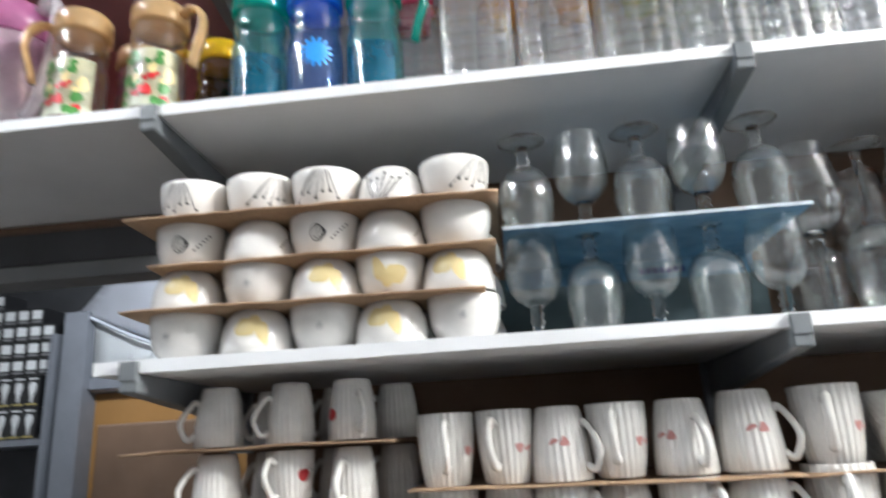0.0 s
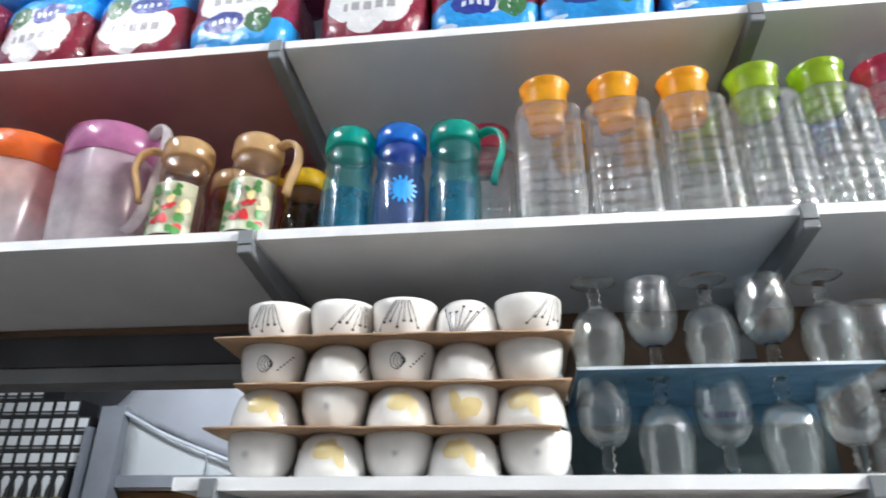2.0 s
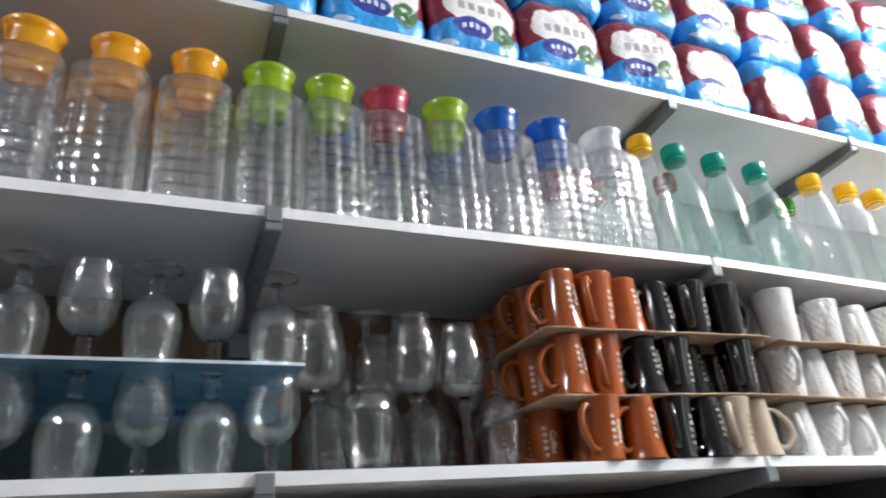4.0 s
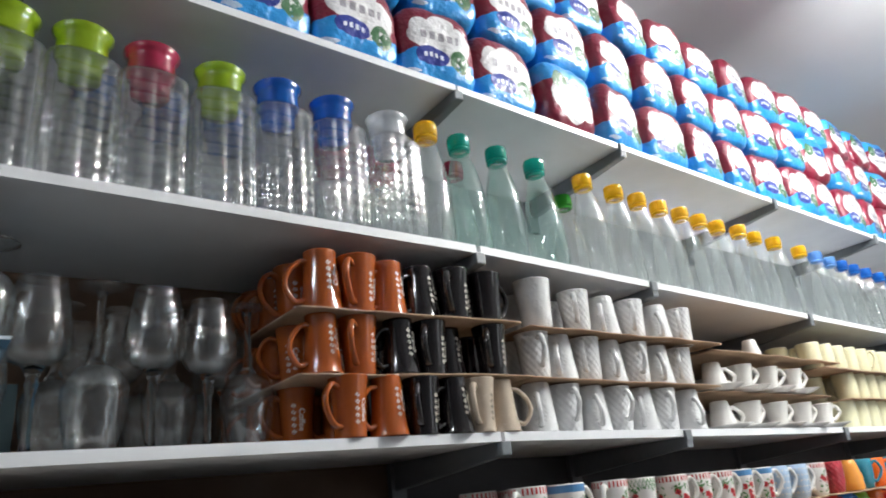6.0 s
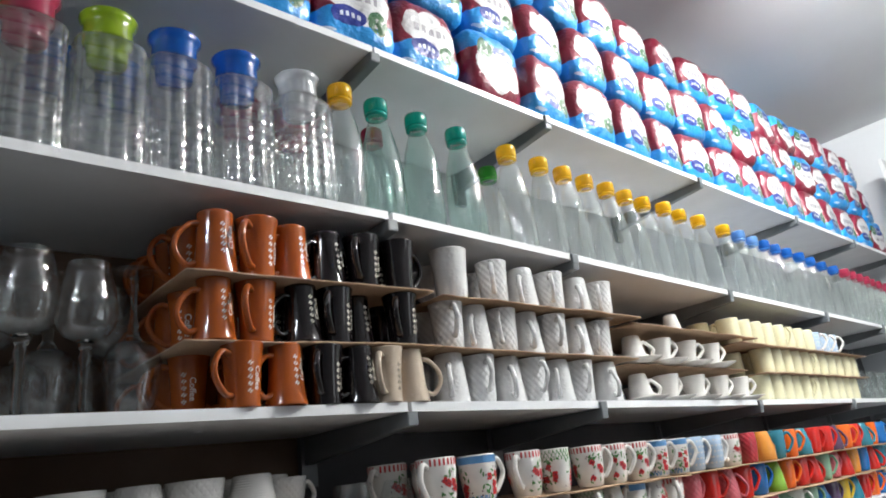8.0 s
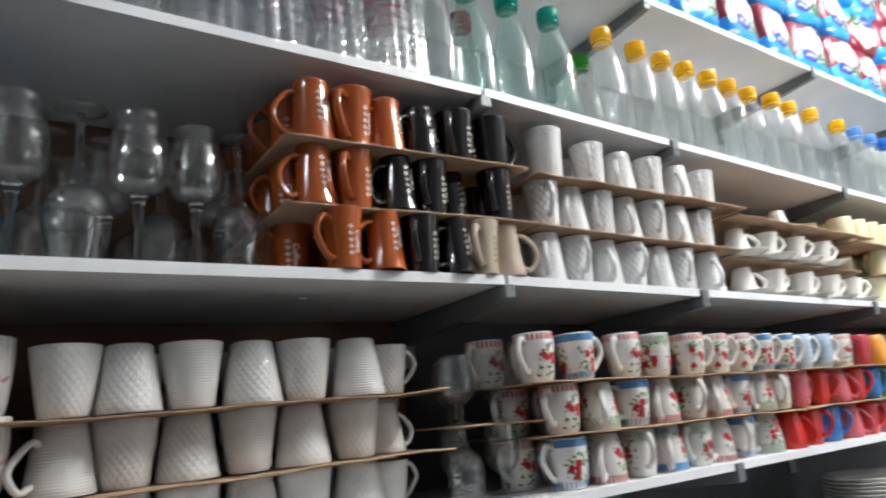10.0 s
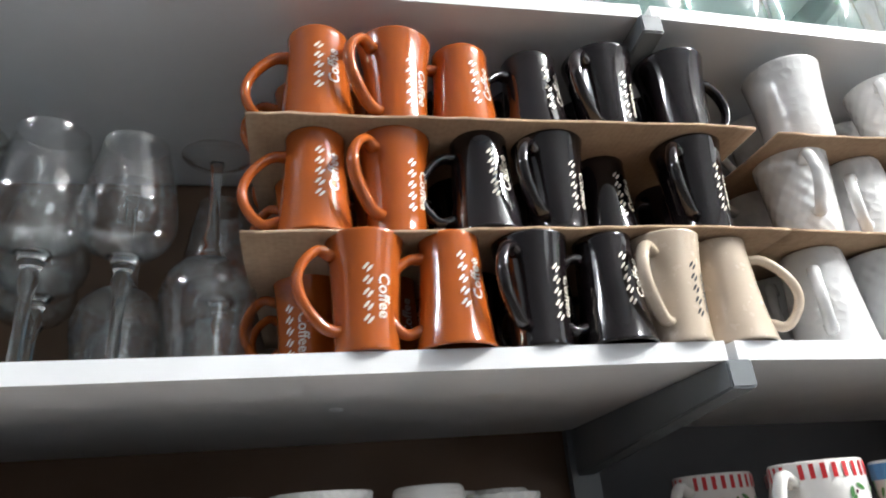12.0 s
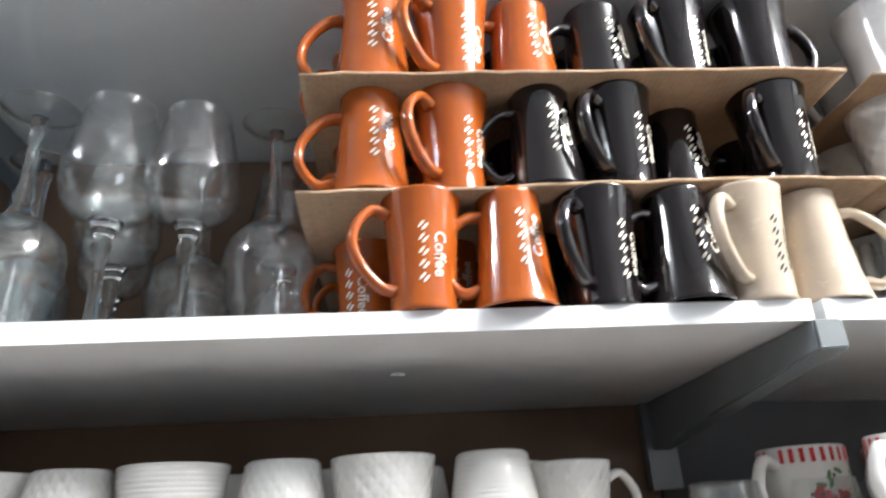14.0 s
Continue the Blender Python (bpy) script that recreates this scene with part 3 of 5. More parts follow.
COFFEE = [(0.0285, 0.0), (0.0295, 0.002), (0.0288, 0.006), (0.0290, 0.02), (0.0300, 0.045), (0.0318, 0.070), (0.0345, 0.092), (0.0370, 0.106), (0.0375, 0.108)]


def coffee_proto(colour, ink, label, flip_side=1):
    t = thing("mug", label, "mug", "coffee mugs")
    part("body", cup_body(COFFEE), colour, t)
    part("handle", loop_ear(COFFEE, 0.090, 0.020, 0.034, 0.0047, 0.0062), colour, t)
    # the word runs down the wall; the beans stand in a row beside it
    bm = flat_text("Coffee", 0.0150, 0.00022)
    a0 = radians(92 if flip_side > 0 else -116)
    for v in bm.verts:
        x, y = v.co.x, v.co.y
        v.co = on_round(COFFEE, a0, y, 0.047 - x)
    part("lettering", bm, ink, t, "the word Coffee printed down the side")
    beans = bmesh.new()
    for i in range(5):
        v = 0.026 + i * 0.0115
        blob(beans, COFFEE, a0 - 0.46 * flip_side, 0.0016, v - 0.0012, 0.0013, 0.0042, -0.7, 10)
        blob(beans, COFFEE, a0 - 0.46 * flip_side, -0.0016, v + 0.0012, 0.0013, 0.0042, -0.7, 10)
    part("bean_print", beans, ink, t, "row of printed coffee beans")
    return Stock(t)


ORANGE, BLACK, BEIGE = [
    [coffee_proto(g, ink, label, side) for side in (1, -1)]
    for g, ink, label in ((ORANGE_G, INK_WHITE, "burnt orange glazed coffee mug with cream lettering"), (BLACK_G, INK_WHITE, "glossy black coffee mug with cream lettering"), (BEIGE_G, INK_BLACK, "beige coffee mug with dark lettering"))
]


def stand(stock, x, y, z, face, upside=False, h=0.108, label="", group="", lean=0.0, scale=1.0):
    """Sets a cup at x, y with its foot (or rim) on z; face: where the handle points, degrees."""
    if upside:
        m = pose(x, y, z + (h + 0.0015) * scale, 180 + lean, 0, face)
    else:
        m = pose(x, y, z, lean, 0, face)
    ob = stock.at(m, label, group)
    ob.scale = (scale, scale, scale)
    return ob


Z1, Z2, Z3 = Z_COF + 0.0003, 1.6885, 1.8000
SIZES = {Z1: 0.958, Z2: 0.980, Z3: 1.05}
for z, row in (
    (Z1, ((ORANGE, -0.322, 0.043, 202, 0), (ORANGE, -0.246, 0.041, 172, 1), (BLACK, -0.168, 0.045, 228, 0), (BLACK, -0.096, 0.043, 176, 1), (BEIGE, -0.034, 0.043, 222, 0), (BEIGE, 0.030, 0.052, 338, 1))),
    (Z2, ((ORANGE, -0.365, 0.043, 170, 1), (ORANGE, -0.290, 0.045, 226, 0), (BLACK, -0.205, 0.042, 172, 1), (BLACK, -0.132, 0.045, 224, 0), (BLACK, -0.060, 0.085, 178, 1), (BLACK, 0.024, 0.045, 222, 0))),
    (Z3, ((ORANGE, -0.362, 0.043, 168, 1), (ORANGE, -0.284, 0.047, 224, 0), (ORANGE, -0.211, 0.060, 176, 1), (BLACK, -0.130, 0.066, 178, 1), (BLACK, -0.052, 0.055, 222, 0), (BLACK, 0.036, 0.055, 8, 0))),
):
    def rise(x):
        return 0.014 * (x + 0.16) if z > Z1 else 0.0
    for stock, x, y, face, up in row:
        stand(stock[up], x, y - (0.022 if z == Z1 else 0.014), z + rise(x), face + (16 if up and face < 300 else 0) + jitter(3), bool(up), scale=SIZES[z])
    for x, y in ((-0.372, 0.122), (-0.290, 0.124), (-0.205, 0.126), (-0.120, 0.124), (-0.035, 0.136), (0.045, 0.130)):
        up = int(random.random() < 0.5)
        stand((ORANGE if x < -0.25 else BLACK)[up], x, y, z + rise(x), 180 + jitter(25), bool(up), scale=SIZES[z])
    for x, y in ((-0.372, 0.206), (-0.290, 0.208), (-0.200, 0.208), (-0.372, 0.290), (-0.280, 0.290)):
        up = int(random.random() < 0.5)
        stand((ORANGE if x < -0.25 else BLACK)[up], x, y, z + rise(x), 180 + jitter(25), bool(up), scale=SIZES[z])
sheet_card(-0.428, 0.100, -0.006, 0.35, Z2 - 0.001, 0.014, 0.0025)
sheet_card(-0.428, 0.080, -0.014, 0.35, Z3 - 0.001, 0.014, 0.003)

# white pressed mugs, three tiers, by the coffee mugs
TALL = [(0.029, 0.0), (0.031, 0.003), (0.0325, 0.02), (0.034, 0.05), (0.0365, 0.08), (0.039, 0.102), (0.0395, 0.104)]


def plain_mug(outer, material, label, group, hi=0.085, lo=0.03, reach=0.024, category="mug"):
    t = thing("mug", label, category, group)
    part("body", cup_body(outer), material, t)
    part("handle", ear(outer, hi, lo, reach, 0.0045, 0.006), material, t)
    return t


WHITE_LABEL = "white pressed-pattern ceramic mug stacked on cardboard"
TALL_LAT = Stock(plain_mug(TALL, WHITE_DIMPLE, WHITE_LABEL, "white pressed mugs"))
TALL_HOB = Stock(plain_mug(TALL, WHITE_HOB, WHITE_LABEL, "white pressed mugs"))
for k, (z, xs) in enumerate(((Z1, (0.150, 0.237, 0.325, 0.408, 0.500, 0.585, 0.690)), (1.6935, (0.158, 0.240, 0.330, 0.415, 0.505, 0.600, 0.700)), (1.8085, (0.190, 0.318, 0.425, 0.525, 0.635, 0.735)))):
    for i, x in enumerate(xs):
        s = (TALL_LAT, TALL_HOB)[(i + k) % 2]
        first = k == 2 and i == 0
        stand(s, x, 0.045 + jitter(0.004), z, (40 if first else 238 + jitter(22)), (i + k) % 2 == 0 and not first, 0.104, scale=1.12 if first else 1.0)
        stand(s, x + 0.02, 0.135, z, 200 + jitter(40), i % 2 == 1, 0.104)
sheet_card(0.092, 0.790, -0.006, 0.34, 1.6925, 0.006)
sheet_card(0.105, 0.835, -0.014, 0.34, 1.8075, 0.020)

# espresso cups on saucers
DEMI = [(0.018, 0.0), (0.021, 0.003), (0.024, 0.02), (0.029, 0.045), (0.033, 0.062), (0.0335, 0.064)]


def saucer_proto():
    t = thing("saucer", "plain white porcelain saucer under an espresso cup", "saucer", "espresso saucers")
    prof = [(0, 0.002), (0.028, 0.002), (0.030, 0.0), (0.034, 0.001), (0.050, 0.007), (0.063, 0.0125), (0.064, 0.014), (0.062, 0.0145), (0.048, 0.0095), (0.034, 0.0045), (0.024, 0.0035), (0.022, 0.0045), (0, 0.004)]
    part("plate", lathe(prof, 36), WHITE_G, t)
    return Stock(t)


SAUCER = saucer_proto()
CUP = Stock(plain_mug(DEMI, WHITE_G, "small white porcelain espresso cup on a saucer", "espresso cups", 0.050, 0.022, 0.020, "cup"))
for z in (Z1, 1.6895):
    for i, x in enumerate((0.877, 1.020, 1.165, 1.312, 1.455)):
        if z > 1.6 and i == 4:
            continue
        y = 0.054 + jitter(0.004)
        SAUCER.at(pose(x, y, z)).scale = (1.1, 1.1, 1.1)
        stand(CUP, x - 0.01, y + 0.004, z + 0.0052, 330 + jitter(25), i == 0, 0.064, scale=1.2)
        SAUCER.at(pose(x + 0.03, 0.20, z))
        stand(CUP, x + 0.02, 0.20, z + 0.0047, 300 + jitter(40), False, 0.064)
stand(CUP, 1.14, 0.075, 1.8015, 20, True, 0.064)
sheet_card(0.80, 1.50, 0.035, 0.34, 1.6885, 0.0)
sheet_card(0.80, 1.555, -0.004, 0.34, 1.7995, 0.004)

# cream mugs
STRAIGHT = [(0.034, 0.0), (0.036, 0.003), (0.0375, 0.02), (0.039, 0.05), (0.0395, 0.085), (0.0395, 0.094)]
CREAM = Stock(plain_mug(STRAIGHT, CREAM_G, "cream yellow ceramic mug with ringed relief", "cream mugs", 0.078, 0.026, 0.022))
for z, xs in ((Z1, [1.60 + 0.084 * i for i in range(11)]), (1.6795, [1.66 + 0.084 * i for i in range(11)]), (1.7795, [1.47 + 0.088 * i for i in range(8)])):
    for i, x in enumerate(xs):
        stand(CREAM, x, 0.05 + jitter(0.004), z, (300 if i == 4 else 90 + jitter(30)), False, 0.094)
        if i < 3:
            stand(CREAM, x - 0.04, 0.145, z, 90 + jitter(30), False, 0.094)
sheet_card(1.56, 2.55, -0.006, 0.34, 1.6785, 0.0)
sheet_card(1.42, 2.60, -0.010, 0.34, 1.7785, 0.0)

# bowls in four tiers, with line drawings above and yellow flowers below
BOWL = [(0.030, 0.0), (0.033, 0.002), (0.042, 0.012), (0.0475, 0.028), (0.0500, 0.048), (0.0505, 0.060)]


def bowl_proto(kind):
    t = thing("bowl", {"lines": "white ceramic bowl with black line drawing", "petals": "white ceramic bowl with yellow flower print", "plain": "plain white glazed ceramic bowl"}[kind], "bowl", "white bowls")
    part("body", cup_body(BOWL, 0.003, 36), WHITE_G, t)
    if kind == "lines":
        bm = bmesh.new()
        for i in range(7):
            u = -0.03 + 0.009 * i
            p, q = (u * 0.35 + 0.006, 0.056), (u * 1.15, 0.016 + 0.010 * abs(math.sin(i * 2.1)))
            line(bm, BOWL, 0, p, q, 0.0012)
            blob(bm, BOWL, 0, q[0], q[1], 0.0024, 0.0021)
        part("line_print", bm, INK_BLACK, t, "black printed stalks with dots")
        bm = bmesh.new()
        for k in range(4):
            for i in range(14):
                a, b = 2 * math.pi * i / 14, 2 * math.pi * (i + 1) / 14
                s, c0 = 0.009 - 0.0018 * k, 2.2
                line(bm, BOWL, c0, (s * math.cos(a) + 0.003 * k, 0.030 + 1.3 * s * math.sin(a)), (s * math.cos(b) + 0.003 * k, 0.030 + 1.3 * s * math.sin(b)), 0.0013, 2)
        for i in range(6):
            blob(bm, BOWL, 2.2, 0.020 + 0.0045 * i, 0.022 + 0.0042 * i, 0.0016, 0.0016)
        part("flower_print", bm, INK_BLACK, t, "black outlined flower")
    elif kind == "petals":
        bm = bmesh.new()
        for cu, cv, ru, rv, tw in ((-0.011, 0.035, 0.0085, 0.016, 0.25), (0.013, 0.028, 0.014, 0.0125, -0.3), (0.001, 0.020, 0.010, 0.009, 0.0)):
            blob(bm, BOWL, 0, cu, cv, ru, rv, tw, 16, 0.12)
        part("petal_print", bm, INK_YELLOW, t, "yellow petal print")
        bm = bmesh.new()
        for i in range(12):
            a = 2 * math.pi * i / 12
            line(bm, BOWL, 2.1, (0, 0.030), (0.007 * math.cos(a), 0.030 + 0.007 * math.sin(a)), 0.0006, 3)
        part("star_print", bm, surface("grey_print", (0.35, 0.35, 0.36), 0.4, 0.1, 200, 0), t, "small grey star flower")
    return Stock(t)


LINES, PETALS, PLAIN_BOWL = bowl_proto("lines"), bowl_proto("petals"), bowl_proto("plain")
BX = (-1.701, -1.597, -1.494, -1.395, -1.298)
tiers = [Z_COF + 0.0003, 1.6465, 1.7125, 1.7805]
for k, z in enumerate(tiers):
    for i, x in enumerate(BX):
        upside = (i + k) % 2 == (1 if k < 3 else 0)
        if k == 3:
            upside = i == 3
        stock = LINES if k >= 2 else PETALS
        face = 270 + (0, 0, 0, 0)[k] + jitter(14)
        if k == 0 and i % 2 == 0:
            stock, face = PETALS, 270 - 120 + jitter(10)
        if k == 1 and i == 1:
            face = 270 - 120
        if k == 2:
            face = 270 - 126 + jitter(8)
            if i == 4:
                stock = PLAIN_BOWL
        if k == 3 and i in (1, 2, 4):
            face = 270 + (-38, 40, 0, 0, 42)[i]
        if upside and k < 2:
            face += 6
        stand(stock, x + jitter(0.003), 0.058 + jitter(0.003), z, face, upside, 0.060, scale=1.04)
        stand(PLAIN_BOWL, x + 0.012, 0.175, z, face, i % 2 == 0, 0.060)
for z, x0, x1, y0, pch in ((1.6445, -1.770, -1.262, -0.012, 0.0), (1.7105, -1.740, -1.244, -0.002, 0.0), (1.7785, -1.776, -1.236, -0.016, 0.0)):
    sheet_card(x0, x1, y0, 0.34, z, -0.004, 0.003, rough=0.006)

# low shelf: white mugs, ribbed with red spots at the far end, pressed ones further on
ROUNDED = [(0.027, 0.0), (0.030, 0.002), (0.034, 0.02), (0.0375, 0.045), (0.0395, 0.07), (0.0400, 0.094)]


def spotted_proto():
    t = thing("mug", "white ribbed mug with a red cherry spot", "mug", "ribbed white mugs")
    part("body", cup_body(ROUNDED), WHITE_RIB, t)
    part("handle", ear(ROUNDED, 0.076, 0.026, 0.024), WHITE_RIB, t)
    bm = bmesh.new()
    blob(bm, ROUNDED, 1.3, 0.0, 0.056, 0.0105, 0.0100, 0, 14, 0.06)
    part("red_spot", bm, INK_RED, t, "red printed cherry")
    bm = bmesh.new()
    line(bm, ROUNDED, 1.3, (0.004, 0.060), (0.020, 0.074), 0.001, 6, sag=0.003)
    line(bm, ROUNDED, 1.3, (0.010, 0.066), (0.022, 0.062), 0.001, 6)
    part("stalk_print", bm, INK_BLACK, t, "thin printed stalk")
    return Stock(t)


def faded_proto():
    t = thing("mug", "white swirl-ribbed mug with a faded pink print", "mug", "ribbed white mugs")
    part("body", cup_body(ROUNDED), WHITE_RIB, t)
    part("handle", ear(ROUNDED, 0.076, 0.026, 0.020), WHITE_RIB, t)
    bm = bmesh.new()
    blob(bm, ROUNDED, 0.9, 0.0, 0.046, 0.006, 0.006, 0, 12, 0.2)
    blob(bm, ROUNDED, 0.9, 0.014, 0.045, 0.007, 0.003, 0.4, 10, 0.2)
    part("pink_print", bm, INK_PINK, t, "small faded pink print")
    return Stock(t)


SPOT, FADED = spotted_proto(), faded_proto()
WIDE = [(0.030, 0.0), (0.033, 0.003), (0.0365, 0.025), (0.041, 0.055), (0.0455, 0.085), (0.0470, 0.097)]
PRESSED = [Stock(plain_mug(WIDE, m, "large white mug with pressed relief pattern", "large white mugs", 0.080, 0.028, 0.034)) for m in (WHITE_LAT, WHITE_RING, WHITE_LAT)]
YL = 0.122
for z, h in ((1.1795, 0), (1.2725, 1), (1.3655, 2), (1.4590, 3)):
    for i, x in enumerate((-1.677, -1.567, -1.474)):
        if h == 3:
            stand(SPOT, x, YL, z, (205, 215, 300)[i], True, 0.094, scale=0.9)
        else:
            stand(SPOT, x + 0.01 * (h % 2), YL, z, 255 + jitter(40), (i + h) % 2 == 0, 0.094, scale=0.88)
        stand(FADED, x + 0.05, 0.22, z, 180, True, 0.094, scale=0.88)
    if h:
        sheet_card(-1.80, -1.405, 0.066, 0.36, z - 0.0015)
for k, z in enumerate((1.1795, 1.2810, 1.3830)):
    for i, x in enumerate((-1.338, -1.253, -1.176, -1.096, -1.008, -0.918, -0.812)):
        up = (False, False, True, False, True, True, False)[i] if k == 2 else (i + k) % 2 == 0
        stand(FADED, x, YL + jitter(0.004), z + 0.004, 250 + (20, 5, 70, 10, 45, 85, 5)[i] + jitter(8), up, 0.094, scale=(1.05 if i < 5 else 1.12))
    for i, x in enumerate((-0.708, -0.628, -0.541, -0.448, -0.360, -0.262, -0.188)):
        s = PRESSED[(i + k) % 3]
        up = (i + k) % 2 == 1
        face = 215 if i == 0 and k < 2 else (8 if i == 6 else 90 + jitter(20))
        stand(s, x, YL + (0.035 if i == 6 else 0) + (0.028 if k < 2 else 0) + jitter(0.003), z, face, up, 0.097, scale=1.0 if i < 6 else 0.9)
        stand(s, x + 0.03, 0.262, z, 90, not up, 0.097)
    if k:
        sheet_card(-1.388, -0.872, 0.066, 0.36, z + 0.0025, -0.01)
        sheet_card(-0.870, -0.108, 0.068, 0.36, z - 0.0015, 0.003)

# ---- stemmed glasses ----


def goblet_proto(name, label, group, foot, stem, bowl, glass):
    t = thing(name, label, "glass", group)
    # a solid wall: the outside up to a rounded rim, then down the inside to a thick bottom
    r, z = bowl[-1]
    inner = [(p - 0.0015, q) for p, q in reversed(bowl) if p > 0.02 and q < z]
    rim = [(r + 0.0004, z + 0.0012), (r - 0.0006, z + 0.0020), (r - 0.0016, z + 0.0012)]
    part("bowl", lathe(bowl + rim + inner + [(0.012, bowl[1][1] + 0.0045), (0, bowl[1][1] + 0.0040)], 40), glass, t)
    part("stem", lathe(stem, 18), STEM_GLASS, t)
    part("foot", lathe(foot, 30), glass, t)
    return Stock(t)


GOB_FOOT = [(0, 0.001), (0.034, 0.001), (0.035, 0.0025), (0.022, 0.006), (0.009, 0.010), (0, 0.010)]
GOB_STEM = [(0, 0.0102), (0.009, 0.0102), (0.007, 0.016), (0.011, 0.021), (0.007, 0.026), (0.010, 0.032), (0.006, 0.037), (0.012, 0.043), (0, 0.0432)]
GOB_BOWL = [(0, 0.0435), (0.014, 0.0435), (0.026, 0.052), (0.035, 0.066), (0.039, 0.085), (0.0385, 0.105), (0.035, 0.128), (0.0335, 0.142)]
GOBLET = goblet_proto("goblet", "short-stemmed clear glass goblet with etched bowl", "etched goblets", GOB_FOOT, GOB_STEM, GOB_BOWL, GLASS)
H_GOB = 0.1440
GX = (-1.193, -1.110, -1.026, -0.941, -0.856)
for k, z in enumerate((Z_COF + 0.0003, 1.7265)):
    for i, x in enumerate(GX):
        up = (i + k) % 2 == 1
        stand(GOBLET, x, 0.062 + jitter(0.003), z, jitter(90), up, H_GOB, scale=1.03)


def tray():
    """A shallow blue printed tray between the two tiers of goblets."""
    t = thing("tray", "blue printed cardboard tray between two tiers of goblets", "tray")
    blue = surface("blue_card", (0.065, 0.17, 0.28), 0.5, 0.25, 50, 0.05, stain=9)
    t.location = (-1.027, 0.125, 1.7235)
    part("base", box(-0.205, 0.205, -0.120, 0.120, -0.002, 0.002), blue, t, smooth=False)
    for y0, y1 in ((0.1202, 0.1222),):
        part("side", box(-0.205, 0.205, y0, y1, -0.034, 0.002), blue, t, smooth=False)
    part("edge_strip", box(-0.205, 0.205, -0.1225, -0.1202, -0.0020, 0.0022), surface("pale_card_edge", (0.5, 0.56, 0.62), 0.6), t, "pale cut edge", smooth=False)
    marks = bmesh.new()
    for i in range(7):
        add_box(marks, 0.02 + i * 0.011, 0.028 + i * 0.011, 0.1190, 0.1200, -0.024, -0.014)
    part("print_bars", marks, surface("navy_print", (0.01, 0.02, 0.16), 0.5), t, "dark blue printed bars", smooth=False)
    return t


tray()
part_back = thing("carton", "blue-grey printed carton behind the goblets", "carton")
part_back.location = (-1.02, 0.30, Z_COF + 0.0005)
part("panel", box(-0.235, 0.235, 0.0, 0.05, 0, 0.142), surface("blue_grey_carton", (0.07, 0.11, 0.125), 0.6, 0.2, 60, 0.05, stain=8), part_back, smooth=False)

WINE_FOOT = [(0, 0.001), (0.036, 0.001), (0.037, 0.002), (0.022, 0.005), (0.007, 0.010), (0, 0.010)]
WINE_STEM = [(0, 0.0102), (0.008, 0.0102), (0.0058, 0.025), (0.0054, 0.060), (0.0062, 0.085), (0.0095, 0.098), (0.0070, 0.106), (0.0110, 0.116), (0.0160, 0.1235), (0, 0.1238)]
WINE_BOWL = [(0, 0.1241), (0.017, 0.1241), (0.032, 0.131), (0.0415, 0.143), (0.0462, 0.160), (0.0455, 0.180), (0.0405, 0.210), (0.0345, 0.236), (0.0318, 0.249)]
WINE = goblet_proto("wine_glass", "tall clear stemmed wine glass", "wine glasses", WINE_FOOT, WINE_STEM, WINE_BOWL, GLASS_PLAIN)
H_WINE = 0.2510
for x, y, up, s in ((-0.785, 0.095, 0, 1.03), (-0.703, 0.098, 1, 1.02), (-0.622, 0.098, 0, 1.03), (-0.540, 0.088, 0, 0.96), (-0.466, 0.110, 1, 0.97),
                    (-0.745, 0.200, 1, 1.0), (-0.655, 0.205, 0, 1.0), (-0.570, 0.200, 1, 1.0), (-0.470, 0.215, 0, 0.95),
                    (-0.700, 0.310, 0, 1.0), (-0.590, 0.310, 1, 1.0), (-0.490, 0.310, 1, 1.0)):
    stand(WINE, x, y, Z_COF + 0.0003, jitter(90), bool(up), H_WINE, scale=s)

# goblets on the low shelf, two tiers over cardboard
for k, z in enumerate((Z_LOW + 0.0003, 1.3135)):
    for i, (x, y) in enumerate(((-0.050, 0.130), (0.045, 0.135), (0.130, 0.150), (0.0, 0.235))):
        stand(GOBLET, x, y, z, jitter(90), k == 0 and i % 2 == 0, H_GOB, scale=0.92)
sheet_card(-0.100, 0.175, 0.055, 0.33, 1.3125, -0.02, 0.002)
# glasses at the far end of the coffee shelf
for i in range(9):
    stand(GOBLET, 2.70 + 0.095 * i, 0.08, Z_COF + 0.0003, 0, i % 2 == 0, H_GOB)
    stand(GOBLET, 2.66 + 0.095 * i, 0.18, Z_COF + 0.0003, 0, i % 2 == 1, H_GOB)

# ---- the bottle shelf ----


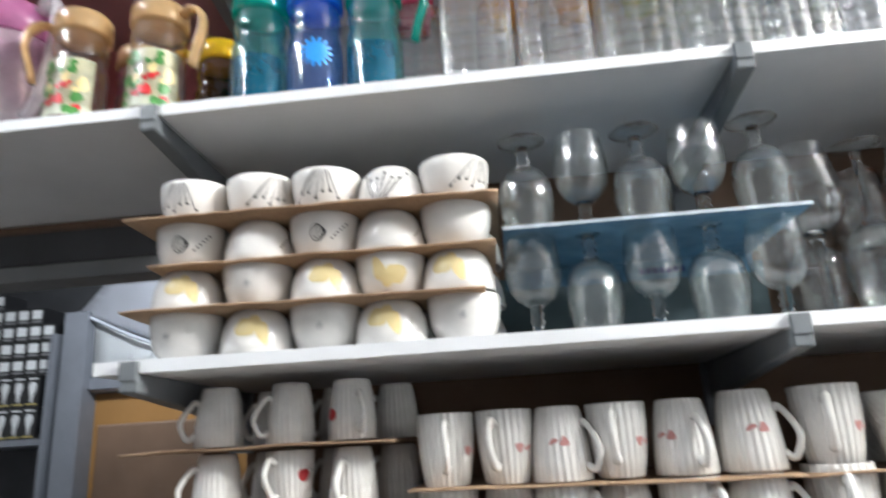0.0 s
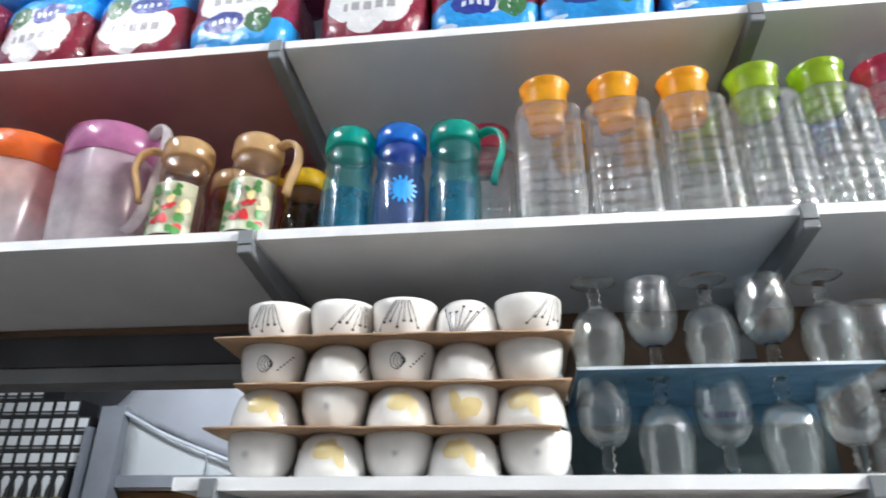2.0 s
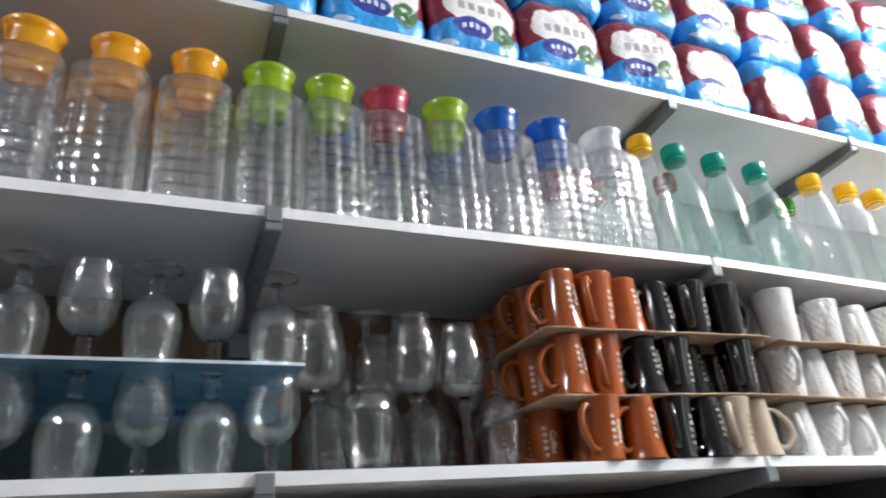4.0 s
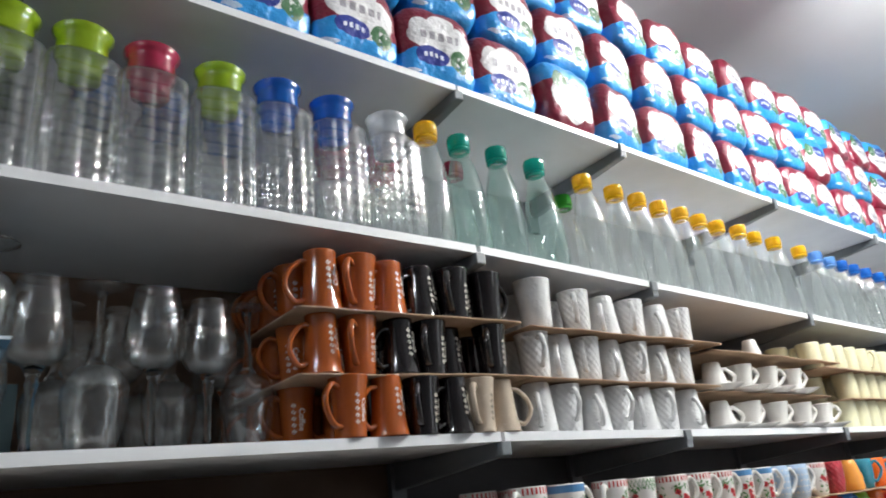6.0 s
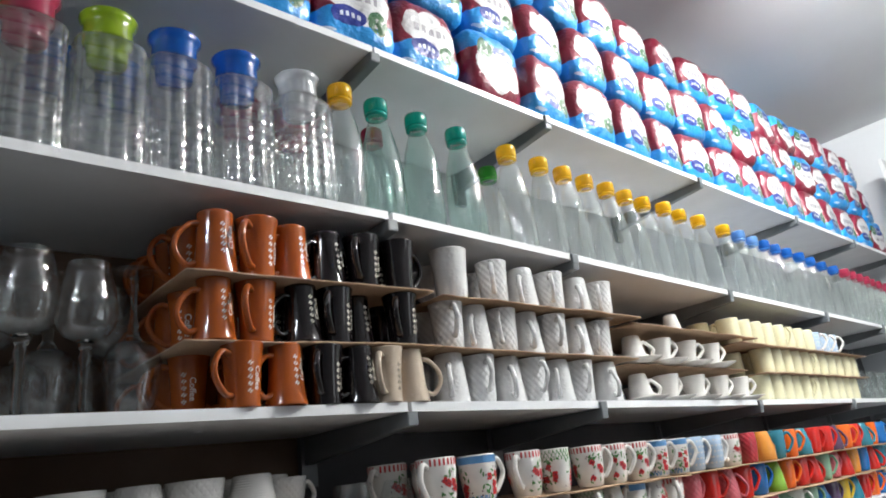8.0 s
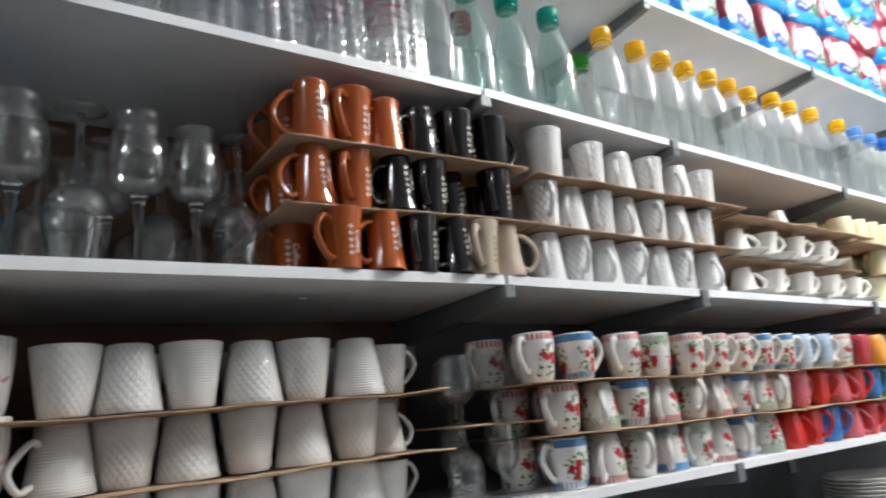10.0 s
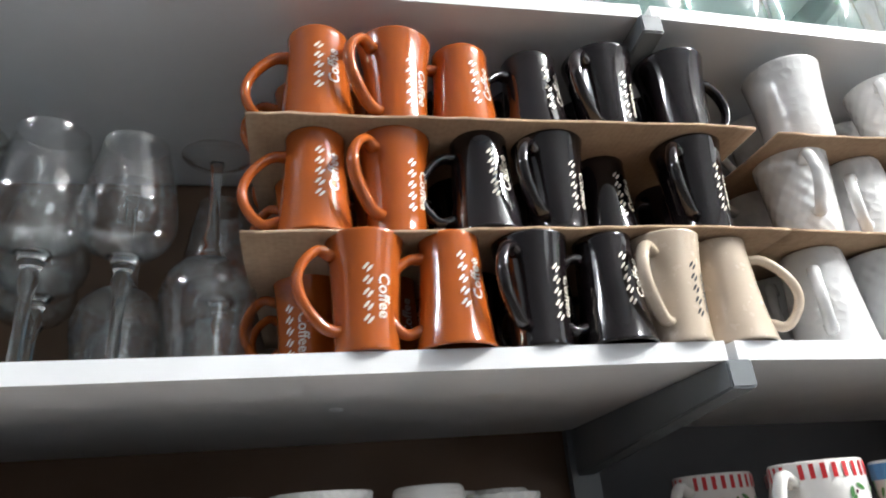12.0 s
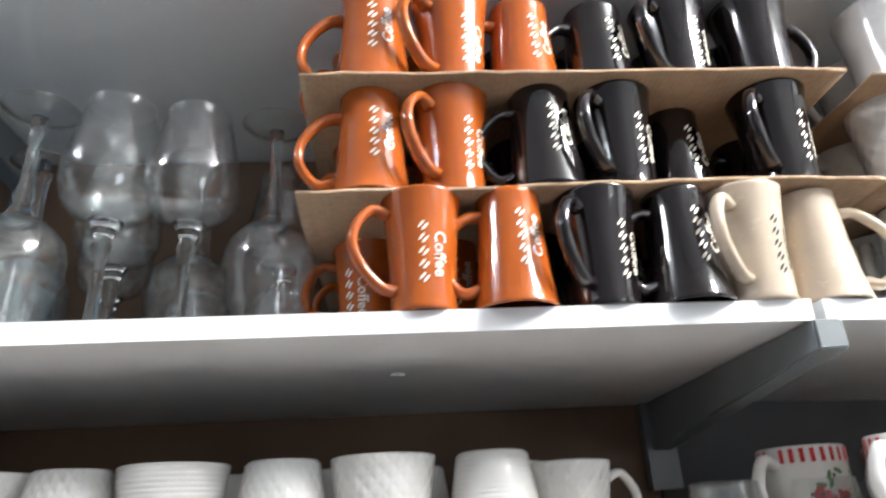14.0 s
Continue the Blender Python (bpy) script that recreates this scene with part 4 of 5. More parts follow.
def grid_bottle_proto(cap, colour_word):
    t = thing("water_bottle", "clear grid-moulded plastic water bottle with " + colour_word + " cap", "bottle", "grid bottles")
    prof = [(0, 0.001), (0.052, 0.001), (0.0565, 0.004)]
    z = 0.006
    while z < 0.218:
        prof += [(0.0578, z), (0.0580, z + 0.003), (0.0581, z + 0.0100), (0.0580, z + 0.0170), (0.0578, z + 0.0190), (0.0564, z + 0.0200), (0.0564, z + 0.0214)]
        z += 0.0225
    prof += [(0.0565, z), (0.053, z + 0.009), (0.043, z + 0.017), (0.0355, z + 0.021), (0.0345, z + 0.026)]

    def shape(a, zz):
        c, s = abs(math.cos(a)), abs(math.sin(a))
        r = 1.0 / (c ** 4.5 + s ** 4.5) ** (1 / 4.5)
        if zz < 0.228:
            u = math.sin(a) / max(c, 1e-6) if c >= s else math.cos(a) / max(s, 1e-6)
            f = abs(((u + 1) * 2.0) % 1.0 - 0.5)
            r *= 1 - 0.065 * (2 * f) ** 2.0
        k = min(1.0, max(0.0, (zz - 0.230) / 0.022))
        return r * (1 - k) + k
    part("body", lathe(prof, 144, shape), PET, t)
    flare = [(0, 0.212), (0.0315, 0.212), (0.0325, 0.216), (0.0330, 0.249), (0.0405, 0.250), (0.0412, 0.255), (0.0400, 0.280), (0.0418, 0.290), (0.0480, 0.2995), (0.0470, 0.301), (0.0395, 0.293), (0.0370, 0.283), (0, 0.281)]
    part("cap", lathe(flare, 32), CAPS[cap], t, colour_word + " flared plastic cap")
    return Stock(t)


GRID = {c: grid_bottle_proto(c, w) for c, w in (("orange", "amber"), ("green", "lime green"), ("red", "raspberry"), ("blue", "dark blue"), ("white", "frosted clear"))}
for c, x in (("orange", -1.247), ("orange", -1.122), ("orange", -0.998), ("green", -0.878), ("green", -0.768), ("red", -0.657), ("green", -0.534), ("blue", -0.420), ("blue", -0.297), ("white", -0.163)):
    GRID[c].at(pose(x, 0.070 + jitter(0.003), Z_BOT + 0.0003, 0, 0, jitter(9)))

# the row behind, seen through the front bottles
for c, x in (("orange", -1.19), ("orange", -1.06), ("green", -0.94), ("blue", -0.72), ("blue", -0.60), ("blue", -0.48), ("red", -0.23), ("red", -0.105)):
    GRID[c].at(pose(x, 0.205 + jitter(0.004), Z_BOT + 0.0003, 0, 0, jitter(9)))


def round_bottle_proto(cap, colour_word):
    t = thing("bottle", "clear glass bottle with " + colour_word + " screw cap", "bottle", "round bottles")
    prof = [(0, 0.004), (0.034, 0.001), (0.043, 0.003), (0.0470, 0.010), (0.0480, 0.05), (0.0478, 0.105), (0.0465, 0.140), (0.0430, 0.175), (0.0365, 0.212), (0.0290, 0.242), (0.0225, 0.264), (0.0195, 0.276), (0.0190, 0.296)]
    part("body", lathe(prof, 32), TEAL_GLASS if cap == "teal" else BOTTLE_GLASS, t)

    def rib(a, z):
        return 1 + 0.018 * math.sin(a * 24)
    part("cap", lathe([(0, 0.286), (0.0260, 0.286), (0.0278, 0.288), (0.0278, 0.313), (0.0264, 0.3190), (0.021, 0.3215), (0, 0.3215)], 72, rib), CAPS[cap], t, colour_word + " ribbed screw cap")
    part("collar", lathe([(0.0195, 0.2765), (0.0262, 0.2765), (0.0270, 0.280), (0.0262, 0.2845), (0.0195, 0.2845)], 32), CAPS[cap], t)
    return Stock(t)


ROUND = {c: round_bottle_proto(c, w) for c, w in (("yellow", "yellow"), ("teal", "teal green"), ("lightblue", "sky blue"), ("blue", "dark blue"), ("red", "red"), ("leaf", "leaf green"))}
for c, xs in (
    ("yellow", (-0.060, 0.480, 0.609, 0.718, 0.826, 0.932, 1.037, 1.140, 1.248, 1.356, 1.480, 1.672)), ("teal", (0.050, 0.162, 0.298)),
    ("lightblue", (1.795, 1.924)), ("blue", (2.024, 2.128, 2.240, 2.370, 2.500, 2.640, 2.780)), ("red", (2.90, 3.00, 3.10, 3.20, 3.30, 3.40, 3.50, 3.60, 3.70)),
):
    for x in xs:
        ROUND[c].at(pose(x, 0.070 + jitter(0.004), Z_BOT + 0.0003, jitter(0.8), jitter(0.8), jitter(90)))
for c, x in (("leaf", 0.520), ("red", 0.115)):
    ROUND[c].at(pose(x, 0.190, Z_BOT + 0.0003, 0, 0, jitter(90)))

# storage jars with spouted lids and handles


def jar_proto(lid_colour, glass, label, handle, print_kind, spout=True):
    t = thing("jar", label, "jar", "oil jars")
    prof = [(0, 0.002), (0.042, 0.001), (0.0455, 0.004), (0.0465, 0.02), (0.0465, 0.10), (0.0455, 0.118), (0.0420, 0.130), (0.0415, 0.140), (0.044, 0.150), (0.044, 0.170), (0.041, 0.182), (0.041, 0.190)]
    part("body", lathe(prof, 36), glass, t)
    lid = lathe([(0, 0.186), (0.0455, 0.184), (0.0475, 0.187), (0.0475, 0.215), (0.0450, 0.2225), (0.034, 0.226), (0, 0.227)], 36)
    part("lid", lid, CAPS[lid_colour], t, "plastic pouring lid")
    if spout:
        part("spout", lathe([(0, 0.222), (0.009, 0.222), (0.0085, 0.234), (0.005, 0.237), (0, 0.237)], 16), CAPS[lid_colour], t)
    if handle:
        pts = [(0.042, 0, 0.203), (0.066, 0, 0.210), (0.086, 0, 0.196), (0.091, 0, 0.166), (0.080, 0, 0.130), (0.072, 0, 0.098)]
        part("handle", sweep(bend(pts, 16), 0.0060, 0.0115, ends=1.0), CAPS[lid_colour], t)
    if print_kind == "fruit":
        base = bmesh.new()
        band(base, prof, radians(-90), -0.052, 0.052, 0.018, 0.125, 16)
        part("label", base, surface("pale_green_label", (0.58, 0.60, 0.46), 0.4, 0.35, 60, 0, stain=30), t, "printed paper label with fruit")
        rnd = random.Random(5)
        for mat, low, high, count, size in ((INK_GREEN, 0.022, 0.120, 16, 0.0085), (INK_RED, 0.026, 0.075, 7, 0.0095), (INK_YELLOW, 0.050, 0.095, 5, 0.0090)):
            bm = bmesh.new()
            for i in range(count):
                r = size * rnd.uniform(0.6, 1.15)
                blob(bm, prof, radians(-90), rnd.uniform(-0.038, 0.038), rnd.uniform(low, high), r, r * rnd.uniform(0.6, 1.0), rnd.random() * 3, 10, 0.15, 0.0010 + 0.0002 * len(t.children) + 0.00003 * i)
            part("fruit_print", bm, mat, t)
    elif print_kind:
        bm = bmesh.new()
        if print_kind == "sun":
            blob(bm, prof, radians(-72), 0.0, 0.082, 0.019, 0.019, 0, 14, 0.0)
            for i in range(14):
                a = 2 * math.pi * i / 14
                blob(bm, prof, radians(-72), 0.022 * math.cos(a), 0.082 + 0.022 * math.sin(a), 0.006, 0.0028, a, 8)
        else:
            band(bm, prof, radians(-90), -0.055, 0.055, 0.012, 0.092, 16)
        part("printed_band", bm, clear("blue_see_through_print", (0.35, 0.62, 0.75), 0.1, 2.6, 0.03, cloud=0.55, cloud_colour=(0.02, 0.22, 0.36)) if print_kind == "band" else surface("bright_blue_print", (0.03, 0.30, 0.80), 0.4), t, "blue printed decoration")
        if print_kind == "band":
            bm = bmesh.new()
            for i in range(6):
                a = 2 * math.pi * i / 6
                line(bm, prof, radians(-90), (0.009 * math.cos(a), 0.060 + 0.009 * math.sin(a)), (0.016 * math.cos(a + 0.5), 0.060 + 0.016 * math.sin(a + 0.5)), 0.0022, 4, 0.0012)
                line(bm, prof, radians(-90), (-0.03 + 0.012 * i, 0.025), (-0.024 + 0.012 * i, 0.034), 0.002, 3, 0.0012)
            part("ornament", bm, surface("dark_blue_ornament", (0.01, 0.10, 0.17), 0.4), t)
    return Stock(t)


JAR_CREAM = jar_proto("cream", clear("amber_tint_glass", (0.90, 0.86, 0.80), 0.03, 2.6, 0.05, cloud=0.05), "glass oil jar with cream lid and fruit label", True, "fruit", False)
JAR_TEAL = jar_proto("teal", clear("teal_tint_glass", (0.60, 0.85, 0.84), 0.03, 2.6, 0.05, cloud=0.24, cloud_colour=(0.05, 0.4, 0.42)), "teal glass oil jar with printed band and lid", False, "band")
JAR_BLUE = jar_proto("jarblue", clear("blue_tint_glass", (0.62, 0.76, 0.93), 0.03, 2.6, 0.05, cloud=0.24, cloud_colour=(0.1, 0.2, 0.6)), "blue glass oil jar with sun print", False, "sun", False)
JAR_HAND = jar_proto("teal", clear("sea_tint_glass", (0.58, 0.82, 0.86), 0.03, 2.6, 0.05, cloud=0.24, cloud_colour=(0.05, 0.4, 0.42)), "teal glass oil jar with handled lid", True, "band", False)
JAR_CREAM.at(pose(-1.928, 0.072, Z_BOT + 0.0003, 0, 0, 196))
for c in JAR_CREAM.proto.children:
    if c.name.startswith(("label", "fruit_print")):
        c.rotation_euler = (0, 0, radians(-196))
ob = JAR_CREAM.at(pose(-1.788, 0.072, Z_BOT + 0.0003, 0, 0, -14))
for c in ob.children:
    if c.name.startswith(("label", "fruit_print")):
        c.rotation_euler = (0, 0, radians(24))
JAR_TEAL.at(pose(-1.609, 0.072, Z_BOT + 0.0003))
JAR_BLUE.at(pose(-1.514, 0.072, Z_BOT + 0.0003))
JAR_HAND.at(pose(-1.414, 0.072, Z_BOT + 0.0003, 0, 0, -16))
JAR_DARK = jar_proto("yellow", clear("smoke_glass", (0.35, 0.30, 0.28), 0.04, 2.6, 0.05, cloud=0.3, cloud_colour=(0.05, 0.03, 0.02)), "dark jar with a yellow lid behind the others", True, "", False)
JAR_DARK.at(pose(-1.735, 0.20, Z_BOT + 0.0003, 0, 0, 200))
GRID["red"].at(pose(-1.362, 0.200, Z_BOT + 0.0003), "clear grid-moulded bottle with raspberry cap, behind the jars")
JAR_AMBER = jar_proto("cream", clear("brown_tint_glass", (0.6, 0.35, 0.22), 0.04, 2.6, 0.05, cloud=0.3, cloud_colour=(0.3, 0.10, 0.04)), "amber jar with cream lid behind the others", False, "", False)
JAR_AMBER.at(pose(-1.885, 0.19, Z_BOT + 0.0003))


def jug_proto(colour, tint, word):
    """A frosted plastic jug: tapering oval body, lid, and a broad clear handle."""
    t = thing("jug", "frosted plastic water jug with " + word + " lid", "jug", "water jugs")

    def oval(a, z):
        return 1 - 0.10 * math.sin(a) ** 2 + 0.05 * math.cos(a * 6) * (z < 0.2)
    body = clear(word + "_frosted_plastic", (0.82, 0.80, 0.82), 0.12, 2.6, 0.04, cloud=0.50, cloud_colour=(0.95, 0.91, 0.94))
    tinted = clear(word + "_tinted_plastic", tint, 0.12, 2.6, 0.04, cloud=0.75, cloud_colour=colour)
    part("body", lathe([(0, 0.003), (0.070, 0.002), (0.078, 0.008), (0.084, 0.06), (0.089, 0.12), (0.093, 0.19), (0.095, 0.235)], 48, oval), body, t)
    part("lid", lathe([(0, 0.285), (0.055, 0.289), (0.088, 0.284), (0.0985, 0.276), (0.0985, 0.215), (0.0960, 0.214), (0.0960, 0.270), (0.060, 0.280), (0, 0.279)], 48, oval), tinted, t, word + " see-through lid")
    part("inner_tint", lathe([(0.086, 0.150), (0.0895, 0.205), (0.0915, 0.232)], 48, oval), tinted, t)
    pts = [(0.090, 0, 0.262), (0.118, 0, 0.284), (0.140, 0, 0.270), (0.143, 0, 0.20), (0.128, 0, 0.12), (0.108, 0, 0.075), (0.082, 0, 0.06)]
    part("handle", sweep(bend(pts, 22), 0.006, 0.013, ends=1.0), body, t, "broad frosted handle")
    return Stock(t)


JUG_ORANGE = jug_proto((0.90, 0.22, 0.05), (0.98, 0.62, 0.45), "orange")
JUG_PINK = jug_proto((0.72, 0.30, 0.55), (0.90, 0.62, 0.80), "pink")
JUG_ORANGE.at(pose(-2.322, 0.125, Z_BOT + 0.0003, 0, 0, 205))
JUG_PINK.at(pose(-2.120, 0.120, Z_BOT + 0.0003, 0, 0, -18))
JUG_PINK.at(pose(-2.590, 0.125, Z_BOT + 0.0003, 0, 0, 215))

# ---- paper packs on the top shelf, three high ----


def pack_mesh(seed):
    rnd = random.Random(seed)
    bm = bmesh.new()
    bmesh.ops.create_cube(bm, size=2.0)
    bmesh.ops.subdivide_edges(bm, edges=bm.edges[:], cuts=11, use_grid_fill=True)
    ox = rnd.uniform(0, 50)
    for v in bm.verts:
        x, y, z = v.co
        p = 5.0
        d = (abs(x) ** p + abs(y) ** p + abs(z) ** p) ** (1 / p)
        q = Vector((x, y, z)) / max(d, 1e-6)
        # two rolls side by side bulge the front; the film is gathered towards the top
        lobe = 0.028 * abs(math.cos(q.x * math.pi / 2 * 1.0 + 0.0)) - 0.05 * math.exp(-(q.x / 0.10) ** 2) * 0.45
        lobe -= 0.05 * math.exp(-((q.z - 0.02) / 0.09) ** 2) * 0.35
        k = 1 - 0.15 * max(0, q.z) ** 3 - 0.03 * max(0, -q.z) ** 3
        w = noise.noise((q.x * 3 + ox, q.y * 3, q.z * 3)) * 0.05 + noise.noise((q.x * 7 + ox, q.y * 7, q.z * 7)) * 0.018
        v.co = (q.x * 0.111 * k * (1 + w), q.y * 0.095 * (1 + lobe * (abs(q.y) > 0.5) + w), 0.1175 + q.z * 0.1178 * (1 + 0.4 * w))
    low = min(v.co.z for v in bm.verts)
    for v in bm.verts:
        v.co.z -= low
    return bm


PACKS = []
for s in range(4):
    t = thing("paper_pack", "printed maroon, white and blue pack of paper rolls", "paper pack", "paper packs")
    part("wrapper", pack_mesh(s), FILM, t)
    bm = bmesh.new()
    add_box(bm, -0.075, 0.075, -0.004, 0.004, 0.224, 0.2330, 0.002)
    part("seal", bm, surface("pale_film_seal", (0.7, 0.72, 0.78), 0.3, 0.1, 60, 0.1), t, "pale crimped film seal")
    PACKS.append(Stock(t))
PITCH = 0.2230
for row in range(3):
    starts = [(-1.573 + (0, 0.05, -0.03)[row], X_RIGHT - 0.12, 1), (-1.852 + (0, 0.03, 0.02)[row], X_LEFT + 0.1, -1)]
    for x, stop, way in starts:
        i = 0
        while (stop - x) * way > 0:
            flip = random.random() < 0.08 or (way < 0 and row == 0 and i == 1)
            m = pose(x + jitter(0.004), 0.112 + 0.012 * row + jitter(0.008), Z_TOP + 0.0004 + row * 0.2350, jitter(1.5), 0, jitter(9))
            if flip:
                m = m @ pose(0, 0, 0.2325, 0, 180, 0)
            PACKS[(i * 7 + row * 3) % 4].at(m)
            x += (PITCH + jitter(0.003)) * way
            i += 1

# ---- printed and coloured mugs on the low shelf ----


def flower_proto(kind):
    t = thing("mug", {"rose": "white mug with red roses and striped rim", "band": "white mug with blue band and red flowers", "green": "white mug with green net and red flowers", "dots": "pale blue mug with white dots"}[kind], "mug", "flowered mugs")
    part("body", cup_body(ROUNDED), WHITE_G if kind != "dots" else glaze("pale_blue_glaze", (0.42, 0.55, 0.72)), t)
    part("handle", ear(ROUNDED, 0.078, 0.024, 0.026, 0.005, 0.0065), WHITE_G, t)
    rnd = random.Random(kind)
    rim_ink = {"rose": INK_RED, "band": INK_BLUE, "green": INK_GREEN, "dots": INK_WHITE}[kind]
    for side in (1.35, -1.35, 3.1):
        red, green, other = bmesh.new(), bmesh.new(), bmesh.new()
        if kind == "dots":
            for i in range(6):
                for j in range(5):
                    blob(other, ROUNDED, side, -0.03 + 0.012 * i + 0.006 * (j % 2), 0.018 + 0.016 * j, 0.0024, 0.0024, 0, 8)
            part("dot_print", other, rim_ink, t)
            continue
        dark = bmesh.new()
        for i in range(5):
            cu, cv = rnd.uniform(-0.016, 0.018), rnd.uniform(0.018, 0.060)
            for j in range(4):
                a = j * 1.57 + rnd.random()
                blob(red, ROUNDED, side, cu + 0.0042 * math.cos(a), cv + 0.0042 * math.sin(a), 0.0042, 0.0036, rnd.random() * 3, 8, 0.2, 0.0009)
            blob(dark, ROUNDED, side, cu, cv, 0.0022, 0.0020, 0, 7, 0.2, 0.0012)
        for i in range(18):
            u, v = rnd.uniform(-0.026, 0.028), rnd.uniform(0.010, 0.074)
            blob(green, ROUNDED, side, u, v, 0.0052, 0.0021, rnd.random() * 3, 7, 0.0, 0.0007)
        for i in range(9):
            u, v = rnd.uniform(-0.026, 0.028), rnd.uniform(0.012, 0.070)
            blob(dark, ROUNDED, side, u, v, 0.0020, 0.0016, rnd.random() * 3, 6, 0.2, 0.0010)
        base = bmesh.new()
        for i in range(11):
            u = -0.045 + 0.009 * i
            if kind == "rose":
                band(other, ROUNDED, side, u, u + 0.004, 0.080, 0.0925, 1)
            elif kind == "band":
                band(other, ROUNDED, side, u, u + 0.009, 0.078, 0.0925, 1)
                band(base, ROUNDED, side, u, u + 0.003, 0.004, 0.016, 1)
            else:
                line(other, ROUNDED, side, (u, 0.070), (u + 0.012, 0.092), 0.0012, 3)
                line(other, ROUNDED, side, (u + 0.012, 0.070), (u, 0.092), 0.0012, 3)
        if len(base.verts):
            part("base_print", base, rim_ink, t)
        part("rose_heart_print", dark, INK_PLUM, t)
        part("rose_print", red, INK_RED, t, "red rose print")
        part("leaf_print", green, INK_GREEN, t, "green leaf print")
        part("rim_print", other, rim_ink, t)
    return Stock(t)


FLOWERS = {k: flower_proto(k) for k in ("rose", "band", "green", "dots")}
COLOURS = {}
for word, rgb in (("crimson", (0.42, 0.035, 0.05)), ("red", (0.60, 0.02, 0.015)), ("pink", (0.62, 0.13, 0.16)), ("blue", (0.02, 0.17, 0.50)), ("green", (0.22, 0.42, 0.04)), ("orange", (0.78, 0.14, 0.015)), ("amber", (0.72, 0.30, 0.05)), ("teal", (0.03, 0.20, 0.28)), ("sage", (0.22, 0.38, 0.26)), ("white", (0.72, 0.74, 0.68)), ("purple", (0.09, 0.05, 0.11)), ("yellow", (0.72, 0.50, 0.04))):
    COLOURS[word] = Stock(plain_mug(ROUNDED, glaze(word + "_glaze", rgb, 0.14, relief="hobnail" if word in ("pink", "crimson") else ""), word + " glazed ceramic mug stacked on cardboard", "coloured mugs", 0.078, 0.024, 0.026))
ZL = (Z_LOW + 0.0003, 1.2805, 1.3805)
FL = (("band", "rose", "green", "band", "green", "rose", "band", "green"), ("rose", "green", "band", "rose", "green", "rose", "band", "green", "rose"), ("rose", "band", "rose", "green", "rose", "rose", "rose", "band", "band", "dots", "dots", "rose"))
FX = ((0.135, 0.235, 0.335, 0.430, 0.525, 0.610, 0.700, 0.800), (0.135, 0.240, 0.335, 0.430, 0.535, 0.625, 0.710, 0.800, 0.880), (0.085, 0.195, 0.335, 0.440, 0.560, 0.660, 0.750, 0.850, 0.945, 1.045, 1.140, 1.255))
CO = (("red", "red", "blue", "pink", "red", "pink", "sage", "white", "sage", "blue", "purple", "yellow", "teal", "red", "orange", "blue"), ("pink", "red", "pink", "red", "blue", "green", "orange", "red", "red", "sage", "pink", "red", "amber", "blue", "red", "teal"), ("crimson", "amber", "teal", "orange", "teal", "red", "red", "purple", "orange", "red", "teal", "orange", "blue"))
CX0 = (0.905, 0.985, 1.375)
for k in range(3):
    for i, (kind, x) in enumerate(zip(FL[k], FX[k])):
        face = (180, 200, 225, 215, 235, 200, 250)[(i * 3 + k) % 7]
        if k == 2:
            face = (200, 350, 205, 20, 330, 325, 335, 320, 320, 330, 335, 190)[i]
        stand(FLOWERS[kind], x, 0.050 + jitter(0.004), ZL[k], face, k < 2 and i % 2 == 1, 0.094, scale=1.0)
        if x < 0.3:
            stand(FLOWERS["rose"], x - 0.04, 0.155, ZL[k], 200, False, 0.094)
    for i, word in enumerate(CO[k]):
        x = CX0[k] + 0.101 * i
        stand(COLOURS[word], x, 0.050 + jitter(0.004), ZL[k], 330 + jitter(30), (i + k) % 3 == 0, 0.094)
    if k:
        sheet_card(0.065 if k == 1 else 0.03, 0.93, -0.002, 0.34, ZL[k] - 0.0015, -0.004)
        sheet_card(0.932, 2.50, -0.006, 0.34, ZL[k] - 0.0015, 0.0)
# past the coloured mugs and above the cream ones
for i, x in enumerate((2.17, 2.26, 2.35)):
    stand(FLOWERS["dots"], x + 0.02, 0.06, 1.7797, 300, False, 0.094)
for i in range(10):
    stand(COLOURS[("white", "sage", "teal", "white", "purple")[i % 5]], 2.66 + 0.11 * i, 0.06, ZL[0], 320, i % 2 == 0, 0.094)

# plates and a basket on the shelf under the mugs


def plate_stack(x, y, z, n, r, label):
    t = thing("plate_stack", label, "plates", "stacked plates")
    t.location = (x, y, z)
    for i in range(n):
        prof = [(0, 0.002), (r * 0.6, 0.002), (r * 0.62, 0), (r * 0.66, 0.002), (r, 0.020), (r * 0.99, 0.022), (r * 0.64, 0.006), (0, 0.005)]
        p = part("plate", lathe(prof, 36), WHITE_G, t)
        p.location.z = i * 0.011
    return t


for i, (x, n, r) in enumerate(((1.15, 18, 0.12), (1.47, 22, 0.13), (1.80, 20, 0.12), (2.12, 16, 0.13), (0.5, 12, 0.12), (0.8, 14, 0.12))):
    plate_stack(x, 0.16, 0.7803, n, r, "stack of white porcelain plates on the lower shelf")

# ---- the back room seen under the dark beam ----
YR = 2.30
BLACKBOX = surface("black_carton", (0.018, 0.018, 0.020), 0.35, 0.2, 60, 0.05)
LABEL_W = surface("white_label", (0.72, 0.73, 0.74), 0.5, 0.08, 90, 0)
YELLOW_BAG = surface("yellow_bag_film", (0.62, 0.46, 0.02), 0.3, 0.2, 30, 0.3)
GREY_POST = surface("blue_grey_painted_post", (0.19, 0.20, 0.23), 0.5, 0.1, 60, 0.05)


